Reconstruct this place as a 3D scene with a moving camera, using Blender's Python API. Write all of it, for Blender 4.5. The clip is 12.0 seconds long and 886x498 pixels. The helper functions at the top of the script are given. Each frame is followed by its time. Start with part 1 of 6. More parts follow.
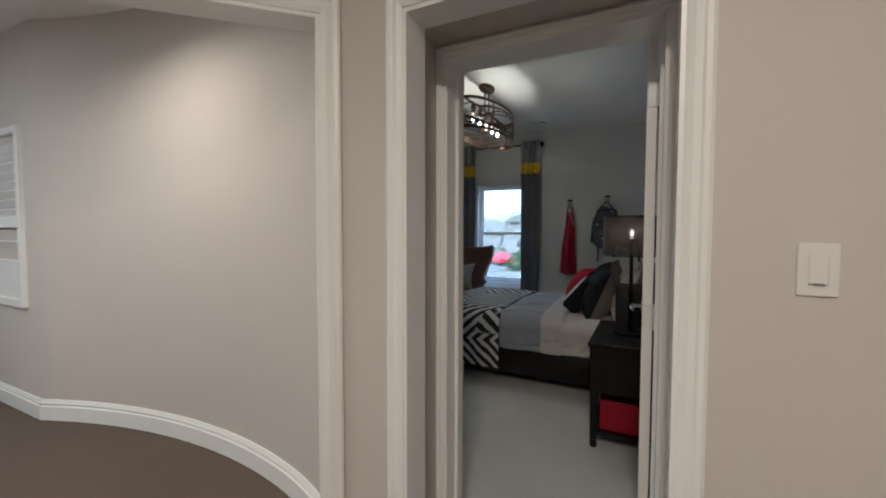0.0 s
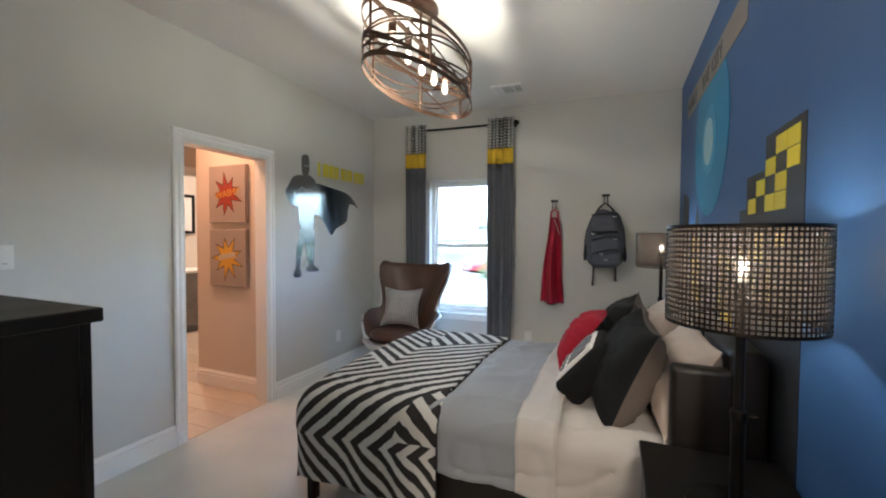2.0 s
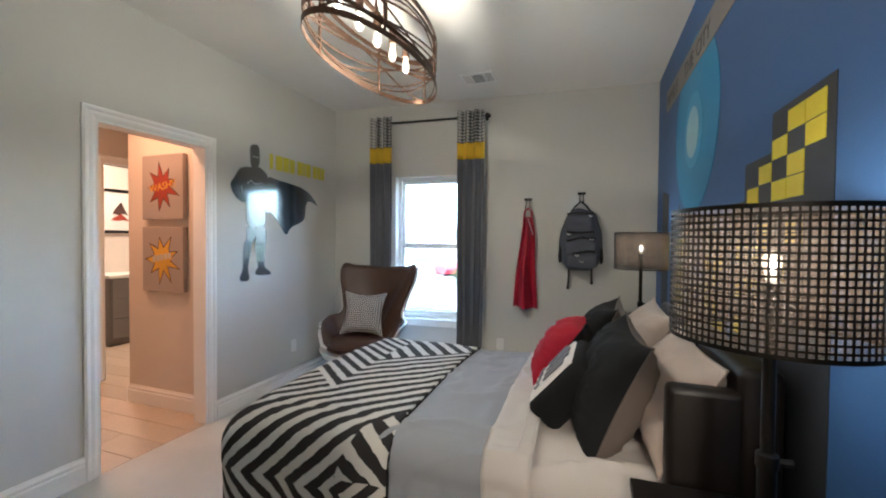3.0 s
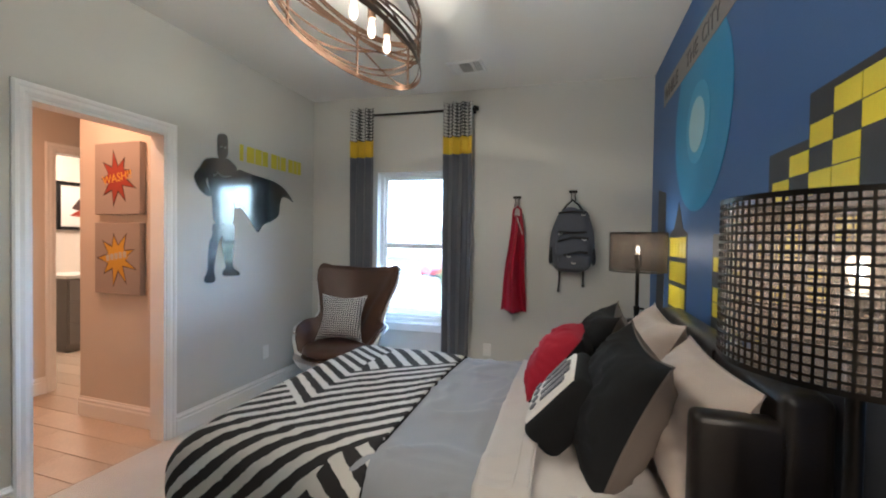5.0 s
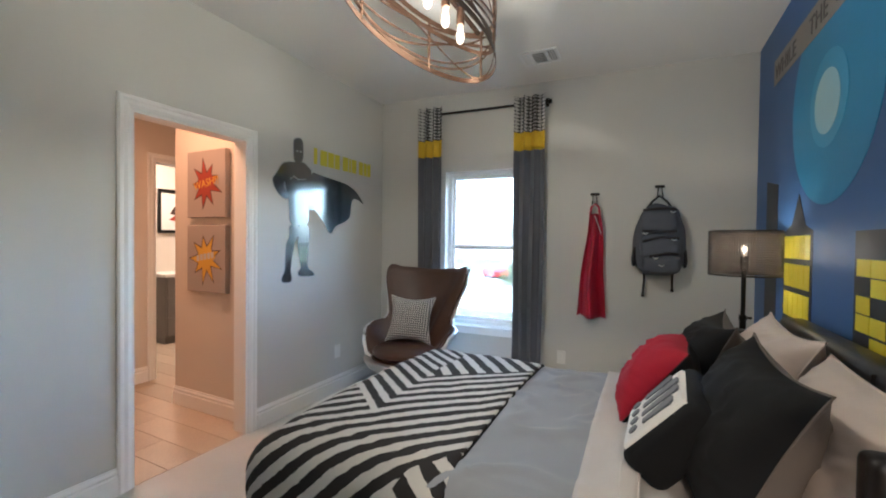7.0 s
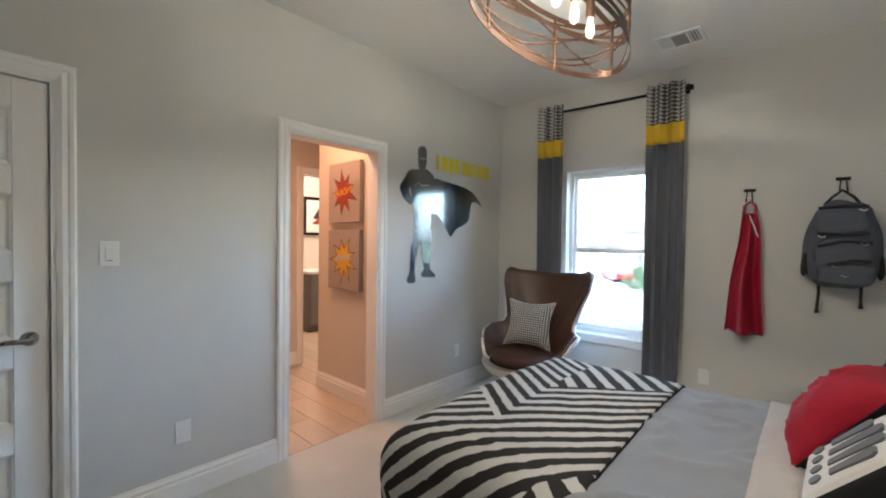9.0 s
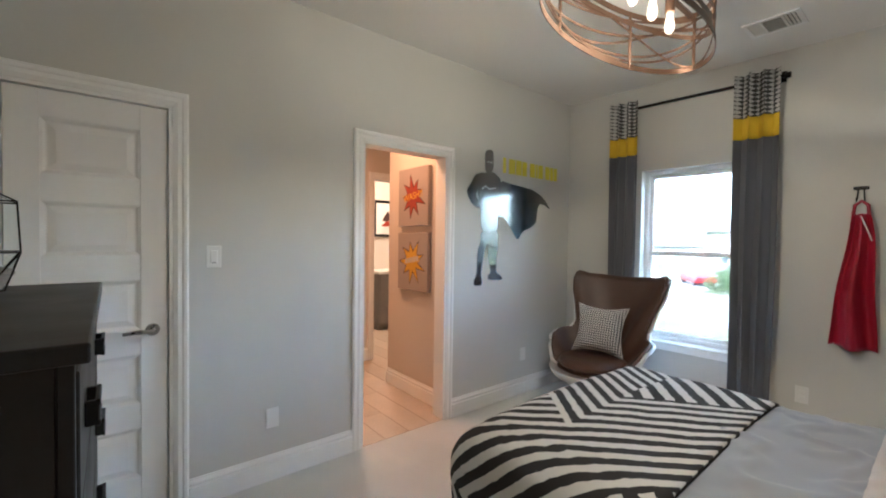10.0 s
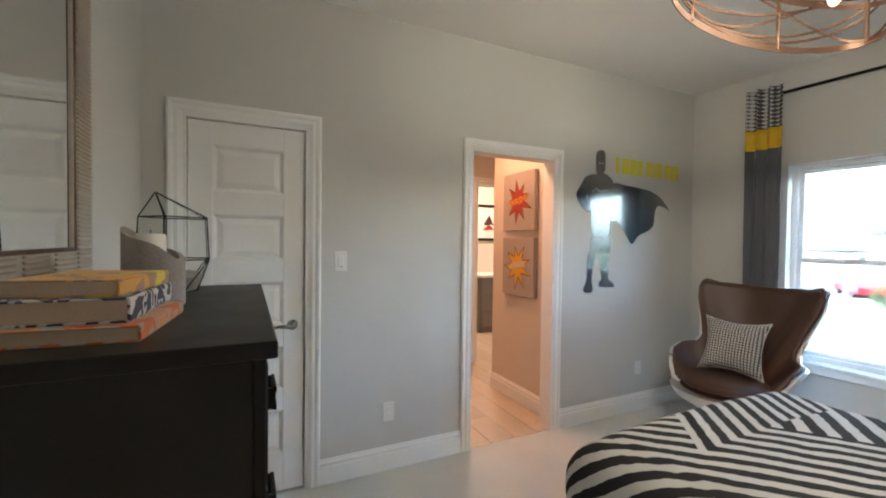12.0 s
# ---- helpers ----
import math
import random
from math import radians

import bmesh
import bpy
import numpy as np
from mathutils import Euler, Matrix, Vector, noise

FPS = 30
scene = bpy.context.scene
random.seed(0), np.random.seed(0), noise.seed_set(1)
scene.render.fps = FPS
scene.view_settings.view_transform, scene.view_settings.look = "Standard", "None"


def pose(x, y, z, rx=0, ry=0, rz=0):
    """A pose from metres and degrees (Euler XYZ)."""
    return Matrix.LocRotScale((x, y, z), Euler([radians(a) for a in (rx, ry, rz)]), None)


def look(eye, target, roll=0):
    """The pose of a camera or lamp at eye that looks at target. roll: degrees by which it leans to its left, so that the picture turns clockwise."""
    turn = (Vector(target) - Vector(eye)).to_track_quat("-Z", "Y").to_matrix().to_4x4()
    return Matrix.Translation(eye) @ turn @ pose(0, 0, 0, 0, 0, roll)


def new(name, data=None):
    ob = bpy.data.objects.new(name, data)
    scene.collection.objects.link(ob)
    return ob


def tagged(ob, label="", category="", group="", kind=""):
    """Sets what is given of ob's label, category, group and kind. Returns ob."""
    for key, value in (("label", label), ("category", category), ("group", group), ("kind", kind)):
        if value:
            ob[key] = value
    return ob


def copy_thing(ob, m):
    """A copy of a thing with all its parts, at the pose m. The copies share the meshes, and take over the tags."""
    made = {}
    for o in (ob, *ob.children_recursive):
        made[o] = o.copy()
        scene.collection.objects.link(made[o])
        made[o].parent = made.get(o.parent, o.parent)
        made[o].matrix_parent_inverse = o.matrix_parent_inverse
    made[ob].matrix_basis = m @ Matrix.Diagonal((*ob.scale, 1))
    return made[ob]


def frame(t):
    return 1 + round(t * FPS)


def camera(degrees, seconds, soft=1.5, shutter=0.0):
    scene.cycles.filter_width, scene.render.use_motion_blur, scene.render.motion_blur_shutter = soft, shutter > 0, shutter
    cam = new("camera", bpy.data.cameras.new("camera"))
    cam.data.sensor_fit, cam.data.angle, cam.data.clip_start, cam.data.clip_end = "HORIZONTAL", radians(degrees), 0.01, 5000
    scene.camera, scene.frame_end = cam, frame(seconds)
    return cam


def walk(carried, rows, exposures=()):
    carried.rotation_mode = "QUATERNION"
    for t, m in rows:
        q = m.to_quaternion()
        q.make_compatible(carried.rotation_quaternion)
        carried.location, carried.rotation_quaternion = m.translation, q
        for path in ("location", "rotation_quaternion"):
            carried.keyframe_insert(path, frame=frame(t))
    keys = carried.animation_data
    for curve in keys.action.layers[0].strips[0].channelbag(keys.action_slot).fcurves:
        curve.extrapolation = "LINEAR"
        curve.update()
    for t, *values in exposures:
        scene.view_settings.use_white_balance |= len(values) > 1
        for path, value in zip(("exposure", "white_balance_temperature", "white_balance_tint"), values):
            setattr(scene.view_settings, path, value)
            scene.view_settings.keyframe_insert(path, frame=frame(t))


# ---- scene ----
cam = camera(94.6, 12.0, soft=2.0)
PATH = [
    (0, (0.078, 0.098, 1.34), (-0.825, 1.88, 1.252), 0.1),
    (0.5, (-0.118, 0.767, 1.378), (-1.007, 2.556, 1.285), -0.1),
    (1, (-0.215, 1.168, 1.416), (-1.089, 2.965, 1.332), -0.0),
    (1.5, (-0.268, 1.528, 1.43), (-1.105, 3.343, 1.354), 0.2),
    (2, (-0.332, 1.777, 1.406), (-1.121, 3.614, 1.344), 0.3),
    (2.5, (-0.363, 1.939, 1.386), (-1.096, 3.8, 1.335), 0.3),
    (3, (-0.374, 2.087, 1.371), (-1.05, 3.969, 1.329), 0.5),
    (5, (-0.445, 2.299, 1.363), (-1.051, 4.205, 1.324), 0.9),
    (5.5, (-0.468, 2.33, 1.369), (-1.108, 4.225, 1.329), 0.9),
    (6, (-0.492, 2.357, 1.362), (-1.191, 4.23, 1.323), 0.8),
    (6.5, (-0.519, 2.37, 1.36), (-1.301, 4.21, 1.321), 0.8),
    (7, (-0.546, 2.387, 1.353), (-1.434, 4.179, 1.318), 0.7),
    (9, (-0.591, 2.365, 1.381), (-1.931, 3.849, 1.337), 0.8),
    (9.5, (-0.588, 2.34, 1.393), (-2.037, 3.717, 1.346), 0.8),
    (10, (-0.582, 2.316, 1.404), (-2.134, 3.576, 1.356), 0.8),
    (10.5, (-0.581, 2.302, 1.41), (-2.221, 3.446, 1.361), 0.8),
    (11, (-0.586, 2.284, 1.413), (-2.292, 3.326, 1.365), 0.8),
    (11.5, (-0.589, 2.275, 1.413), (-2.347, 3.227, 1.369), 0.7),
    (12, (-0.603, 2.246, 1.424), (-2.407, 3.107, 1.382), 0.7),
]
walk(cam, [(t, look(eye, target, roll)) for t, eye, target, roll in PATH], [(0.0, 5.78, 4420, -3), (0.5, 6.0, 4180, -6), (1.0, 6.72, 4250, -6), (1.7, 7.18, 4650, -2), (2.5, 7.40, 4780, -1), (6.5, 7.36, 4740, -1), (12.0, 7.46, 5060, -1)])

# ---- world, sun, lights ----
world = bpy.data.worlds.new("world")
scene.world = world
world.use_nodes = True
_wn = world.node_tree
_sky = _wn.nodes.new("ShaderNodeTexSky")
_sky.sky_type, _sky.sun_disc = "NISHITA", False
_sky.sun_elevation, _sky.sun_rotation = radians(50), radians(200)
_sky.air_density, _sky.dust_density, _sky.ozone_density = 1.0, 3.0, 1.0
_haze = _wn.nodes.new("ShaderNodeHueSaturation")
_haze.inputs["Saturation"].default_value = 0.6
_wn.links.new(_sky.outputs[0], _haze.inputs["Color"])
_wn.links.new(_haze.outputs[0], _wn.nodes["Background"].inputs[0])
_wn.nodes["Background"].inputs[1].default_value = 0.15


def lamp(name, kind, power, colour, m, **more):
    data = bpy.data.lights.new(name, kind)
    data.energy, data.color = power, colour
    for key, value in more.items():
        if key == "radius":
            data.shadow_soft_size = value
        elif key == "angle":
            data.angle = value
        elif key == "size":
            data.shape, data.size, data.size_y = "RECTANGLE", value[0], value[1]
        elif key == "spot":
            data.spot_size, data.spot_blend = value
    ob = new(name, data)
    ob.matrix_world = m
    return ob


WARM = (1.0, 0.70, 0.43)
lamp("sun", "SUN", 0.5, (1, 0.96, 0.9), look((0, 0, 30), (4, 22, 0)), angle=radians(12.0))

# ---- the room's main numbers ----
XL, XR, YE, ZC = -3.015, 0.18, 1.78, 2.77
YB0, BSLOPE = 5.93, 0.055
BACK = Matrix.Translation((XL, YB0, 0)) @ Matrix.Rotation(math.atan(BSLOPE), 4, "Z")


def back_y(x):
    return YB0 + BSLOPE * (x - XL)


# the lit lamps, and an added fill in the stair hall
BULBS_Y = (3.55, 3.715, 3.88, 4.045, 4.21)
for _y in BULBS_Y:
    lamp("chandelier_bulb_light", "POINT", 0.039, WARM, Matrix.Translation((-1.37, _y, 2.325)), radius=0.022)
lamp("table_lamp_light", "POINT", 0.038, WARM, Matrix.Translation((-0.03, 3.08, 1.343)), radius=0.03)
lamp("table_lamp_light", "POINT", 0.038, WARM, Matrix.Translation((-0.03, 5.30, 1.343)), radius=0.03)
lamp("bath_ceiling_light", "AREA", 0.145, (1.0, 0.41, 0.18), pose(-3.55, 3.85, 2.60), size=(0.3, 0.3))
lamp("bath_far_light", "AREA", 0.34, (1.0, 0.62, 0.38), pose(-5.75, 5.4, 2.60), size=(0.4, 0.4))
lamp("hall_downlight", "SPOT", 1.8, (1.0, 0.66, 0.40), pose(-2.35, 0.95, 2.74), radius=0.06, spot=(radians(150), 1.0))
lamp("hall_ceiling_light", "AREA", 1.28, (1.0, 0.66, 0.40), pose(0.2, -0.9, 2.72), size=(0.35, 0.35))
# unseen fill, added to brighten the left part of the hall
lamp("stair_hall_fill", "AREA", 0.8, (1.0, 0.78, 0.58), pose(-3.6, -0.7, 2.72), size=(0.5, 0.5))


# ---- materials ----
def mat(name, colour, rough=0.6, metal=0.0, vary=0.06, scale=6.0, fine=120.0, bump=0.1, depth=0.002, spec=0.5, sheen=0.0, coat=0.0):
    m = bpy.data.materials.new(name)
    m.use_nodes = True
    n, l = m.node_tree.nodes, m.node_tree.links
    b = n["Principled BSDF"]
    tc = n.new("ShaderNodeTexCoord")
    big = n.new("ShaderNodeTexNoise")
    big.inputs["Scale"].default_value, big.inputs["Detail"].default_value = scale, 4
    small = n.new("ShaderNodeTexNoise")
    small.inputs["Scale"].default_value, small.inputs["Detail"].default_value = fine, 3
    l.new(tc.outputs["Object"], big.inputs["Vector"])
    l.new(tc.outputs["Object"], small.inputs["Vector"])
    add = n.new("ShaderNodeMath")
    add.operation = "ADD"
    l.new(big.outputs[0], add.inputs[0])
    l.new(small.outputs[0], add.inputs[1])
    mr = n.new("ShaderNodeMapRange")
    mr.inputs[1].default_value, mr.inputs[2].default_value = 0.6, 1.4
    mr.inputs[3].default_value, mr.inputs[4].default_value = 1 - vary, 1 + vary
    l.new(add.outputs[0], mr.inputs[0])
    mul = n.new("ShaderNodeMixRGB")
    mul.blend_type, mul.inputs[0].default_value = "MULTIPLY", 1.0
    mul.inputs[1].default_value = (*colour, 1)
    l.new(mr.outputs[0], mul.inputs[2])
    l.new(mul.outputs[0], b.inputs["Base Color"])
    rr = n.new("ShaderNodeMapRange")
    rr.inputs[1].default_value, rr.inputs[2].default_value = 0.3, 0.7
    rr.inputs[3].default_value, rr.inputs[4].default_value = max(0, rough - 0.05), min(1, rough + 0.05)
    l.new(big.outputs[0], rr.inputs[0])
    l.new(rr.outputs[0], b.inputs["Roughness"])
    b.inputs["Metallic"].default_value = metal
    b.inputs["Specular IOR Level"].default_value = spec
    if sheen:
        b.inputs["Sheen Weight"].default_value = sheen
    if coat:
        b.inputs["Coat Weight"].default_value, b.inputs["Coat Roughness"].default_value = coat, 0.08
    if bump:
        bp = n.new("ShaderNodeBump")
        bp.inputs["Strength"].default_value, bp.inputs["Distance"].default_value = bump, depth
        l.new(small.outputs[0], bp.inputs["Height"])
        l.new(bp.outputs[0], b.inputs["Normal"])
    return m


def nodes_of(m):
    return m.node_tree.nodes, m.node_tree.links, m.node_tree.nodes["Principled BSDF"]


def colour_base(m, socket):
    n, l, b = nodes_of(m)
    for node in n:
        if node.bl_idname == "ShaderNodeMixRGB":
            l.new(socket, node.inputs[1])
            return


def math_node(m, op, a, b=None, c=None):
    n, l = m.node_tree.nodes, m.node_tree.links
    k = n.new("ShaderNodeMath")
    k.operation = op
    for i, v in enumerate((a, b, c)):
        if v is None:
            continue
        if isinstance(v, (int, float)):
            k.inputs[i].default_value = v
        else:
            l.new(v, k.inputs[i])
    return k.outputs[0]


def two_tone(m, fac, c0, c1):
    n, l, b = nodes_of(m)
    mx = n.new("ShaderNodeMixRGB")
    mx.inputs[1].default_value, mx.inputs[2].default_value = (*c0, 1), (*c1, 1)
    l.new(fac, mx.inputs[0])
    colour_base(m, mx.outputs[0])


WALL = mat("wall_paint", (0.58, 0.57, 0.535), 0.62, vary=0.025, scale=1.3, fine=160, bump=0.25, depth=0.0012)
HALLWALL = mat("hall_paint", (0.60, 0.56, 0.52), 0.6, vary=0.02, scale=1.3, fine=160, bump=0.25, depth=0.0012)
CEIL = mat("ceiling_paint", (0.83, 0.815, 0.785), 0.8, vary=0.02, scale=1.5, fine=110, bump=0.35, depth=0.002)
BLUE = mat("blue_mural_paint", (0.050, 0.117, 0.310), 0.5, vary=0.10, scale=1.1, fine=160, bump=0.2, depth=0.001)
TRIM = mat("white_trim_paint", (0.86, 0.855, 0.84), 0.38, vary=0.012, scale=2, fine=40, bump=0.0)
DOORW = mat("door_paint", (0.82, 0.805, 0.785), 0.36, vary=0.012, scale=2, fine=40, bump=0.0)
CARPET = mat("carpet", (0.70, 0.70, 0.675), 0.95, vary=0.16, scale=2.2, fine=420, bump=0.9, depth=0.006, spec=0.15, sheen=0.2)
HALLFLOOR = mat("hall_carpet", (0.125, 0.098, 0.078), 0.9, vary=0.12, scale=2.5, fine=350, bump=0.6, depth=0.004, spec=0.2)
PLANK = mat("light_wood_tile", (0.62, 0.52, 0.42), 0.4, vary=0.12, scale=4, fine=60, bump=0.1)
BLACKWOOD = mat("black_stained_wood", (0.007, 0.0065, 0.0065), 0.42, spec=0.3, vary=0.3, scale=5, fine=70, bump=0.12, depth=0.001)
BLACKMETAL = mat("black_metal", (0.014, 0.013, 0.012), 0.38, metal=0.7, vary=0.2, scale=20, bump=0.05)
BRONZE = mat("dark_bronze", (0.095, 0.055, 0.034), 0.42, metal=0.75, vary=0.25, scale=14, bump=0.08)
NICKEL = mat("satin_nickel", (0.36, 0.345, 0.33), 0.28, metal=1.0, vary=0.05, bump=0.02)
ALU = mat("riveted_aluminium", (0.80, 0.80, 0.80), 0.32, metal=1.0, vary=0.06, scale=9, bump=0.05)
LEATHER = mat("brown_leather", (0.075, 0.038, 0.026), 0.36, vary=0.25, scale=5, fine=190, bump=0.3, depth=0.0015)
BLACKLEATHER = mat("dark_leather", (0.010, 0.008, 0.0075), 0.36, spec=0.35, vary=0.25, scale=6, fine=190, bump=0.3, depth=0.0015)
GREYFAB = mat("grey_curtain_fabric", (0.118, 0.124, 0.145), 0.85, vary=0.05, scale=5, fine=260, bump=0.08, depth=0.001, sheen=0.2)
YELLOWFAB = mat("yellow_fabric", (0.68, 0.47, 0.012), 0.8, vary=0.06, scale=8, fine=420, bump=0.3, depth=0.001)
DUVET = mat("grey_duvet_cotton", (0.285, 0.305, 0.35), 0.7, vary=0.04, scale=4, fine=380, bump=0.3, depth=0.001, sheen=0.15)
SHEET = mat("white_sheet_cotton", (0.56, 0.53, 0.515), 0.75, vary=0.03, scale=4, fine=380, bump=0.3, depth=0.001)
PILLOWW = mat("ivory_pillow_sateen", (0.54, 0.455, 0.40), 0.6, vary=0.04, scale=4, fine=300, bump=0.25, depth=0.001, sheen=0.2)
BLACKFAB = mat("charcoal_fabric", (0.009, 0.010, 0.012), 0.85, vary=0.15, scale=6, fine=330, bump=0.4, depth=0.001, spec=0.3)
TAUPE = mat("taupe_fabric", (0.15, 0.125, 0.11), 0.85, vary=0.06, scale=6, fine=330, bump=0.4, depth=0.001)
REDFAB = mat("red_satin", (0.30, 0.005, 0.022), 0.75, vary=0.12, scale=6, fine=260, bump=0.3, depth=0.001, spec=0.3)
CAPERED = mat("red_cape_satin", (0.32, 0.006, 0.027), 0.38, vary=0.12, scale=6, fine=260, bump=0.1, depth=0.001)
PACKFAB = mat("slate_nylon", (0.075, 0.082, 0.105), 0.7, vary=0.15, scale=10, fine=400, bump=0.4, depth=0.001)
PACKDARK = mat("dark_webbing", (0.014, 0.014, 0.018), 0.8, vary=0.1, bump=0.3)
WHITEFAB = mat("white_pillow_cotton", (0.72, 0.71, 0.70), 0.8, vary=0.03, fine=330, bump=0.3, depth=0.001)
PLASTIC = mat("white_plastic", (0.75, 0.74, 0.71), 0.35, vary=0.01, bump=0.0)
VINYL = mat("black_glossy_vinyl", (0.008, 0.010, 0.012), 0.13, vary=0.1, scale=12, fine=35, bump=0.12, depth=0.002, spec=0.85, coat=1.0)
VINYL.node_tree.nodes["Principled BSDF"].inputs["IOR"].default_value = 1.9
VINYLGREY = mat("grey_glossy_vinyl", (0.45, 0.46, 0.46), 0.2, vary=0.1, scale=12, fine=35, bump=0.1, depth=0.002, coat=0.4)
VINYLYEL = mat("yellow_vinyl", (0.62, 0.55, 0.02), 0.4, vary=0.04, bump=0.0)
MURALDARK = mat("mural_charcoal", (0.026, 0.028, 0.036), 0.5, vary=0.1, scale=2, bump=0.1)
MURALYEL = mat("mural_yellow", (0.74, 0.62, 0.012), 0.5, vary=0.05, scale=3, bump=0.1)
MOONBLUE = mat("mural_sky_blue", (0.055, 0.255, 0.50), 0.5, vary=0.05, scale=2, bump=0.1)
MOONPALE = mat("mural_pale_blue", (0.36, 0.56, 0.66), 0.5, vary=0.04, scale=3, bump=0.1)
BANNER = mat("mural_taupe", (0.24, 0.215, 0.19), 0.5, vary=0.06, scale=3, bump=0.1)
LETTER = mat("mural_lettering", (0.085, 0.08, 0.08), 0.5, vary=0.05, bump=0.0)
CANVAS = mat("grey_canvas", (0.36, 0.31, 0.28), 0.8, vary=0.04, fine=500, bump=0.3, depth=0.001)
REDINK = mat("brick_red_paint", (0.30, 0.040, 0.018), 0.7, vary=0.08, bump=0.1)
YELINK = mat("gold_paint", (0.62, 0.36, 0.02), 0.7, vary=0.08, bump=0.1)
INKDARK = mat("dark_outline_paint", (0.06, 0.03, 0.025), 0.7, vary=0.1, bump=0.1)
PALEINK = mat("pale_paint", (0.50, 0.48, 0.42), 0.7, vary=0.1, bump=0.1)
PAPER = mat("book_pages", (0.56, 0.45, 0.32), 0.85, vary=0.08, scale=8, fine=300, bump=0.3, depth=0.001)
STONE = mat("grey_concrete", (0.30, 0.27, 0.25), 0.85, vary=0.22, scale=14, fine=160, bump=0.5, depth=0.003)
WAX = mat("white_wax", (0.75, 0.70, 0.62), 0.5, vary=0.02, bump=0.05)
MIRROR = mat("mirror_glass", (0.82, 0.84, 0.83), 0.05, metal=1.0, vary=0.0, bump=0.0)
MIRRORFRAME = mat("ribbed_champagne_frame", (0.52, 0.46, 0.38), 0.38, metal=0.6, vary=0.1, scale=8, bump=0.1)
GREYWOOD = mat("grey_cabinet_paint", (0.17, 0.16, 0.15), 0.5, vary=0.08, bump=0.1)
GRASS = mat("lawn", (0.075, 0.085, 0.04), 0.95, vary=0.3, scale=0.6, fine=30, bump=0.5, depth=0.02)
ROAD = mat("pale_concrete_road", (0.15, 0.147, 0.14), 0.9, vary=0.1, scale=0.4, fine=25, bump=0.3, depth=0.005)
IRON = mat("cast_iron_cover", (0.12, 0.11, 0.1), 0.7, vary=0.1, bump=0.2)
CARRED = mat("red_car_paint", (0.50, 0.02, 0.03), 0.3, vary=0.03, bump=0.0, coat=0.5)
TYRE = mat("tyre_rubber", (0.02, 0.02, 0.02), 0.9, bump=0.1)
CARGLASS = mat("dark_car_glass", (0.03, 0.035, 0.04), 0.1, vary=0.0, bump=0.0)
BRICKH = mat("house_siding", (0.20, 0.19, 0.18), 0.85, vary=0.1, scale=1.0, fine=20, bump=0.2)
ROOF = mat("roof_shingles", (0.13, 0.125, 0.12), 0.9, vary=0.15, scale=2, fine=25, bump=0.3)
LEAF = mat("shrub_leaves", (0.055, 0.085, 0.03), 0.8, vary=0.3, scale=3, fine=40, bump=0.2)
BARK = mat("bark", (0.10, 0.08, 0.065), 0.9, vary=0.2, bump=0.3)

GLASS = bpy.data.materials.new("clear_glass")
GLASS.use_nodes = True
_n, _l, _b = nodes_of(GLASS)
_b.inputs["Transmission Weight"].default_value, _b.inputs["Roughness"].default_value, _b.inputs["IOR"].default_value = 1.0, 0.0, 1.1
_b.inputs["Base Color"].default_value = (0.97, 0.985, 0.98, 1)

# dark tint put into the panes to lower the brightness of the outdoors
TINTGLASS = bpy.data.materials.new("view_dimming_glass")
TINTGLASS.use_nodes = True
_n, _l, _b = nodes_of(TINTGLASS)
_b.inputs["Transmission Weight"].default_value, _b.inputs["Roughness"].default_value, _b.inputs["IOR"].default_value = 1.0, 0.0, 1.1
_b.inputs["Base Color"].default_value = (0.088, 0.085, 0.080, 1)


def glow(name, colour, strength):
    m = bpy.data.materials.new(name)
    m.use_nodes = True
    n, l, b = nodes_of(m)
    b.inputs["Emission Color"].default_value, b.inputs["Emission Strength"].default_value = (*colour, 1), strength
    b.inputs["Base Color"].default_value = (0.8, 0.7, 0.6, 1)
    return m


FILAMENT = glow("lit_filament", (1.0, 0.80, 0.58), 1.2)


def lit_glass(name, colour, strength, cover):
    """Clear bulb glass, lit from within and partly seen through."""
    m = bpy.data.materials.new(name)
    m.use_nodes = True
    n, l, b = nodes_of(m)
    em, tr, mx = n.new("ShaderNodeEmission"), n.new("ShaderNodeBsdfTransparent"), n.new("ShaderNodeMixShader")
    em.inputs[0].default_value, em.inputs[1].default_value = (*colour, 1), strength
    mx.inputs[0].default_value = cover
    l.new(tr.outputs[0], mx.inputs[1])
    l.new(em.outputs[0], mx.inputs[2])
    l.new(mx.outputs[0], n["Material Output"].inputs[0])
    return m


BULB = lit_glass("lit_bulb_glass", (1.0, 0.62, 0.36), 0.028, 0.7)
LAMPBULB = lit_glass("lit_table_lamp_glass", (1.0, 0.60, 0.32), 0.03, 0.8)


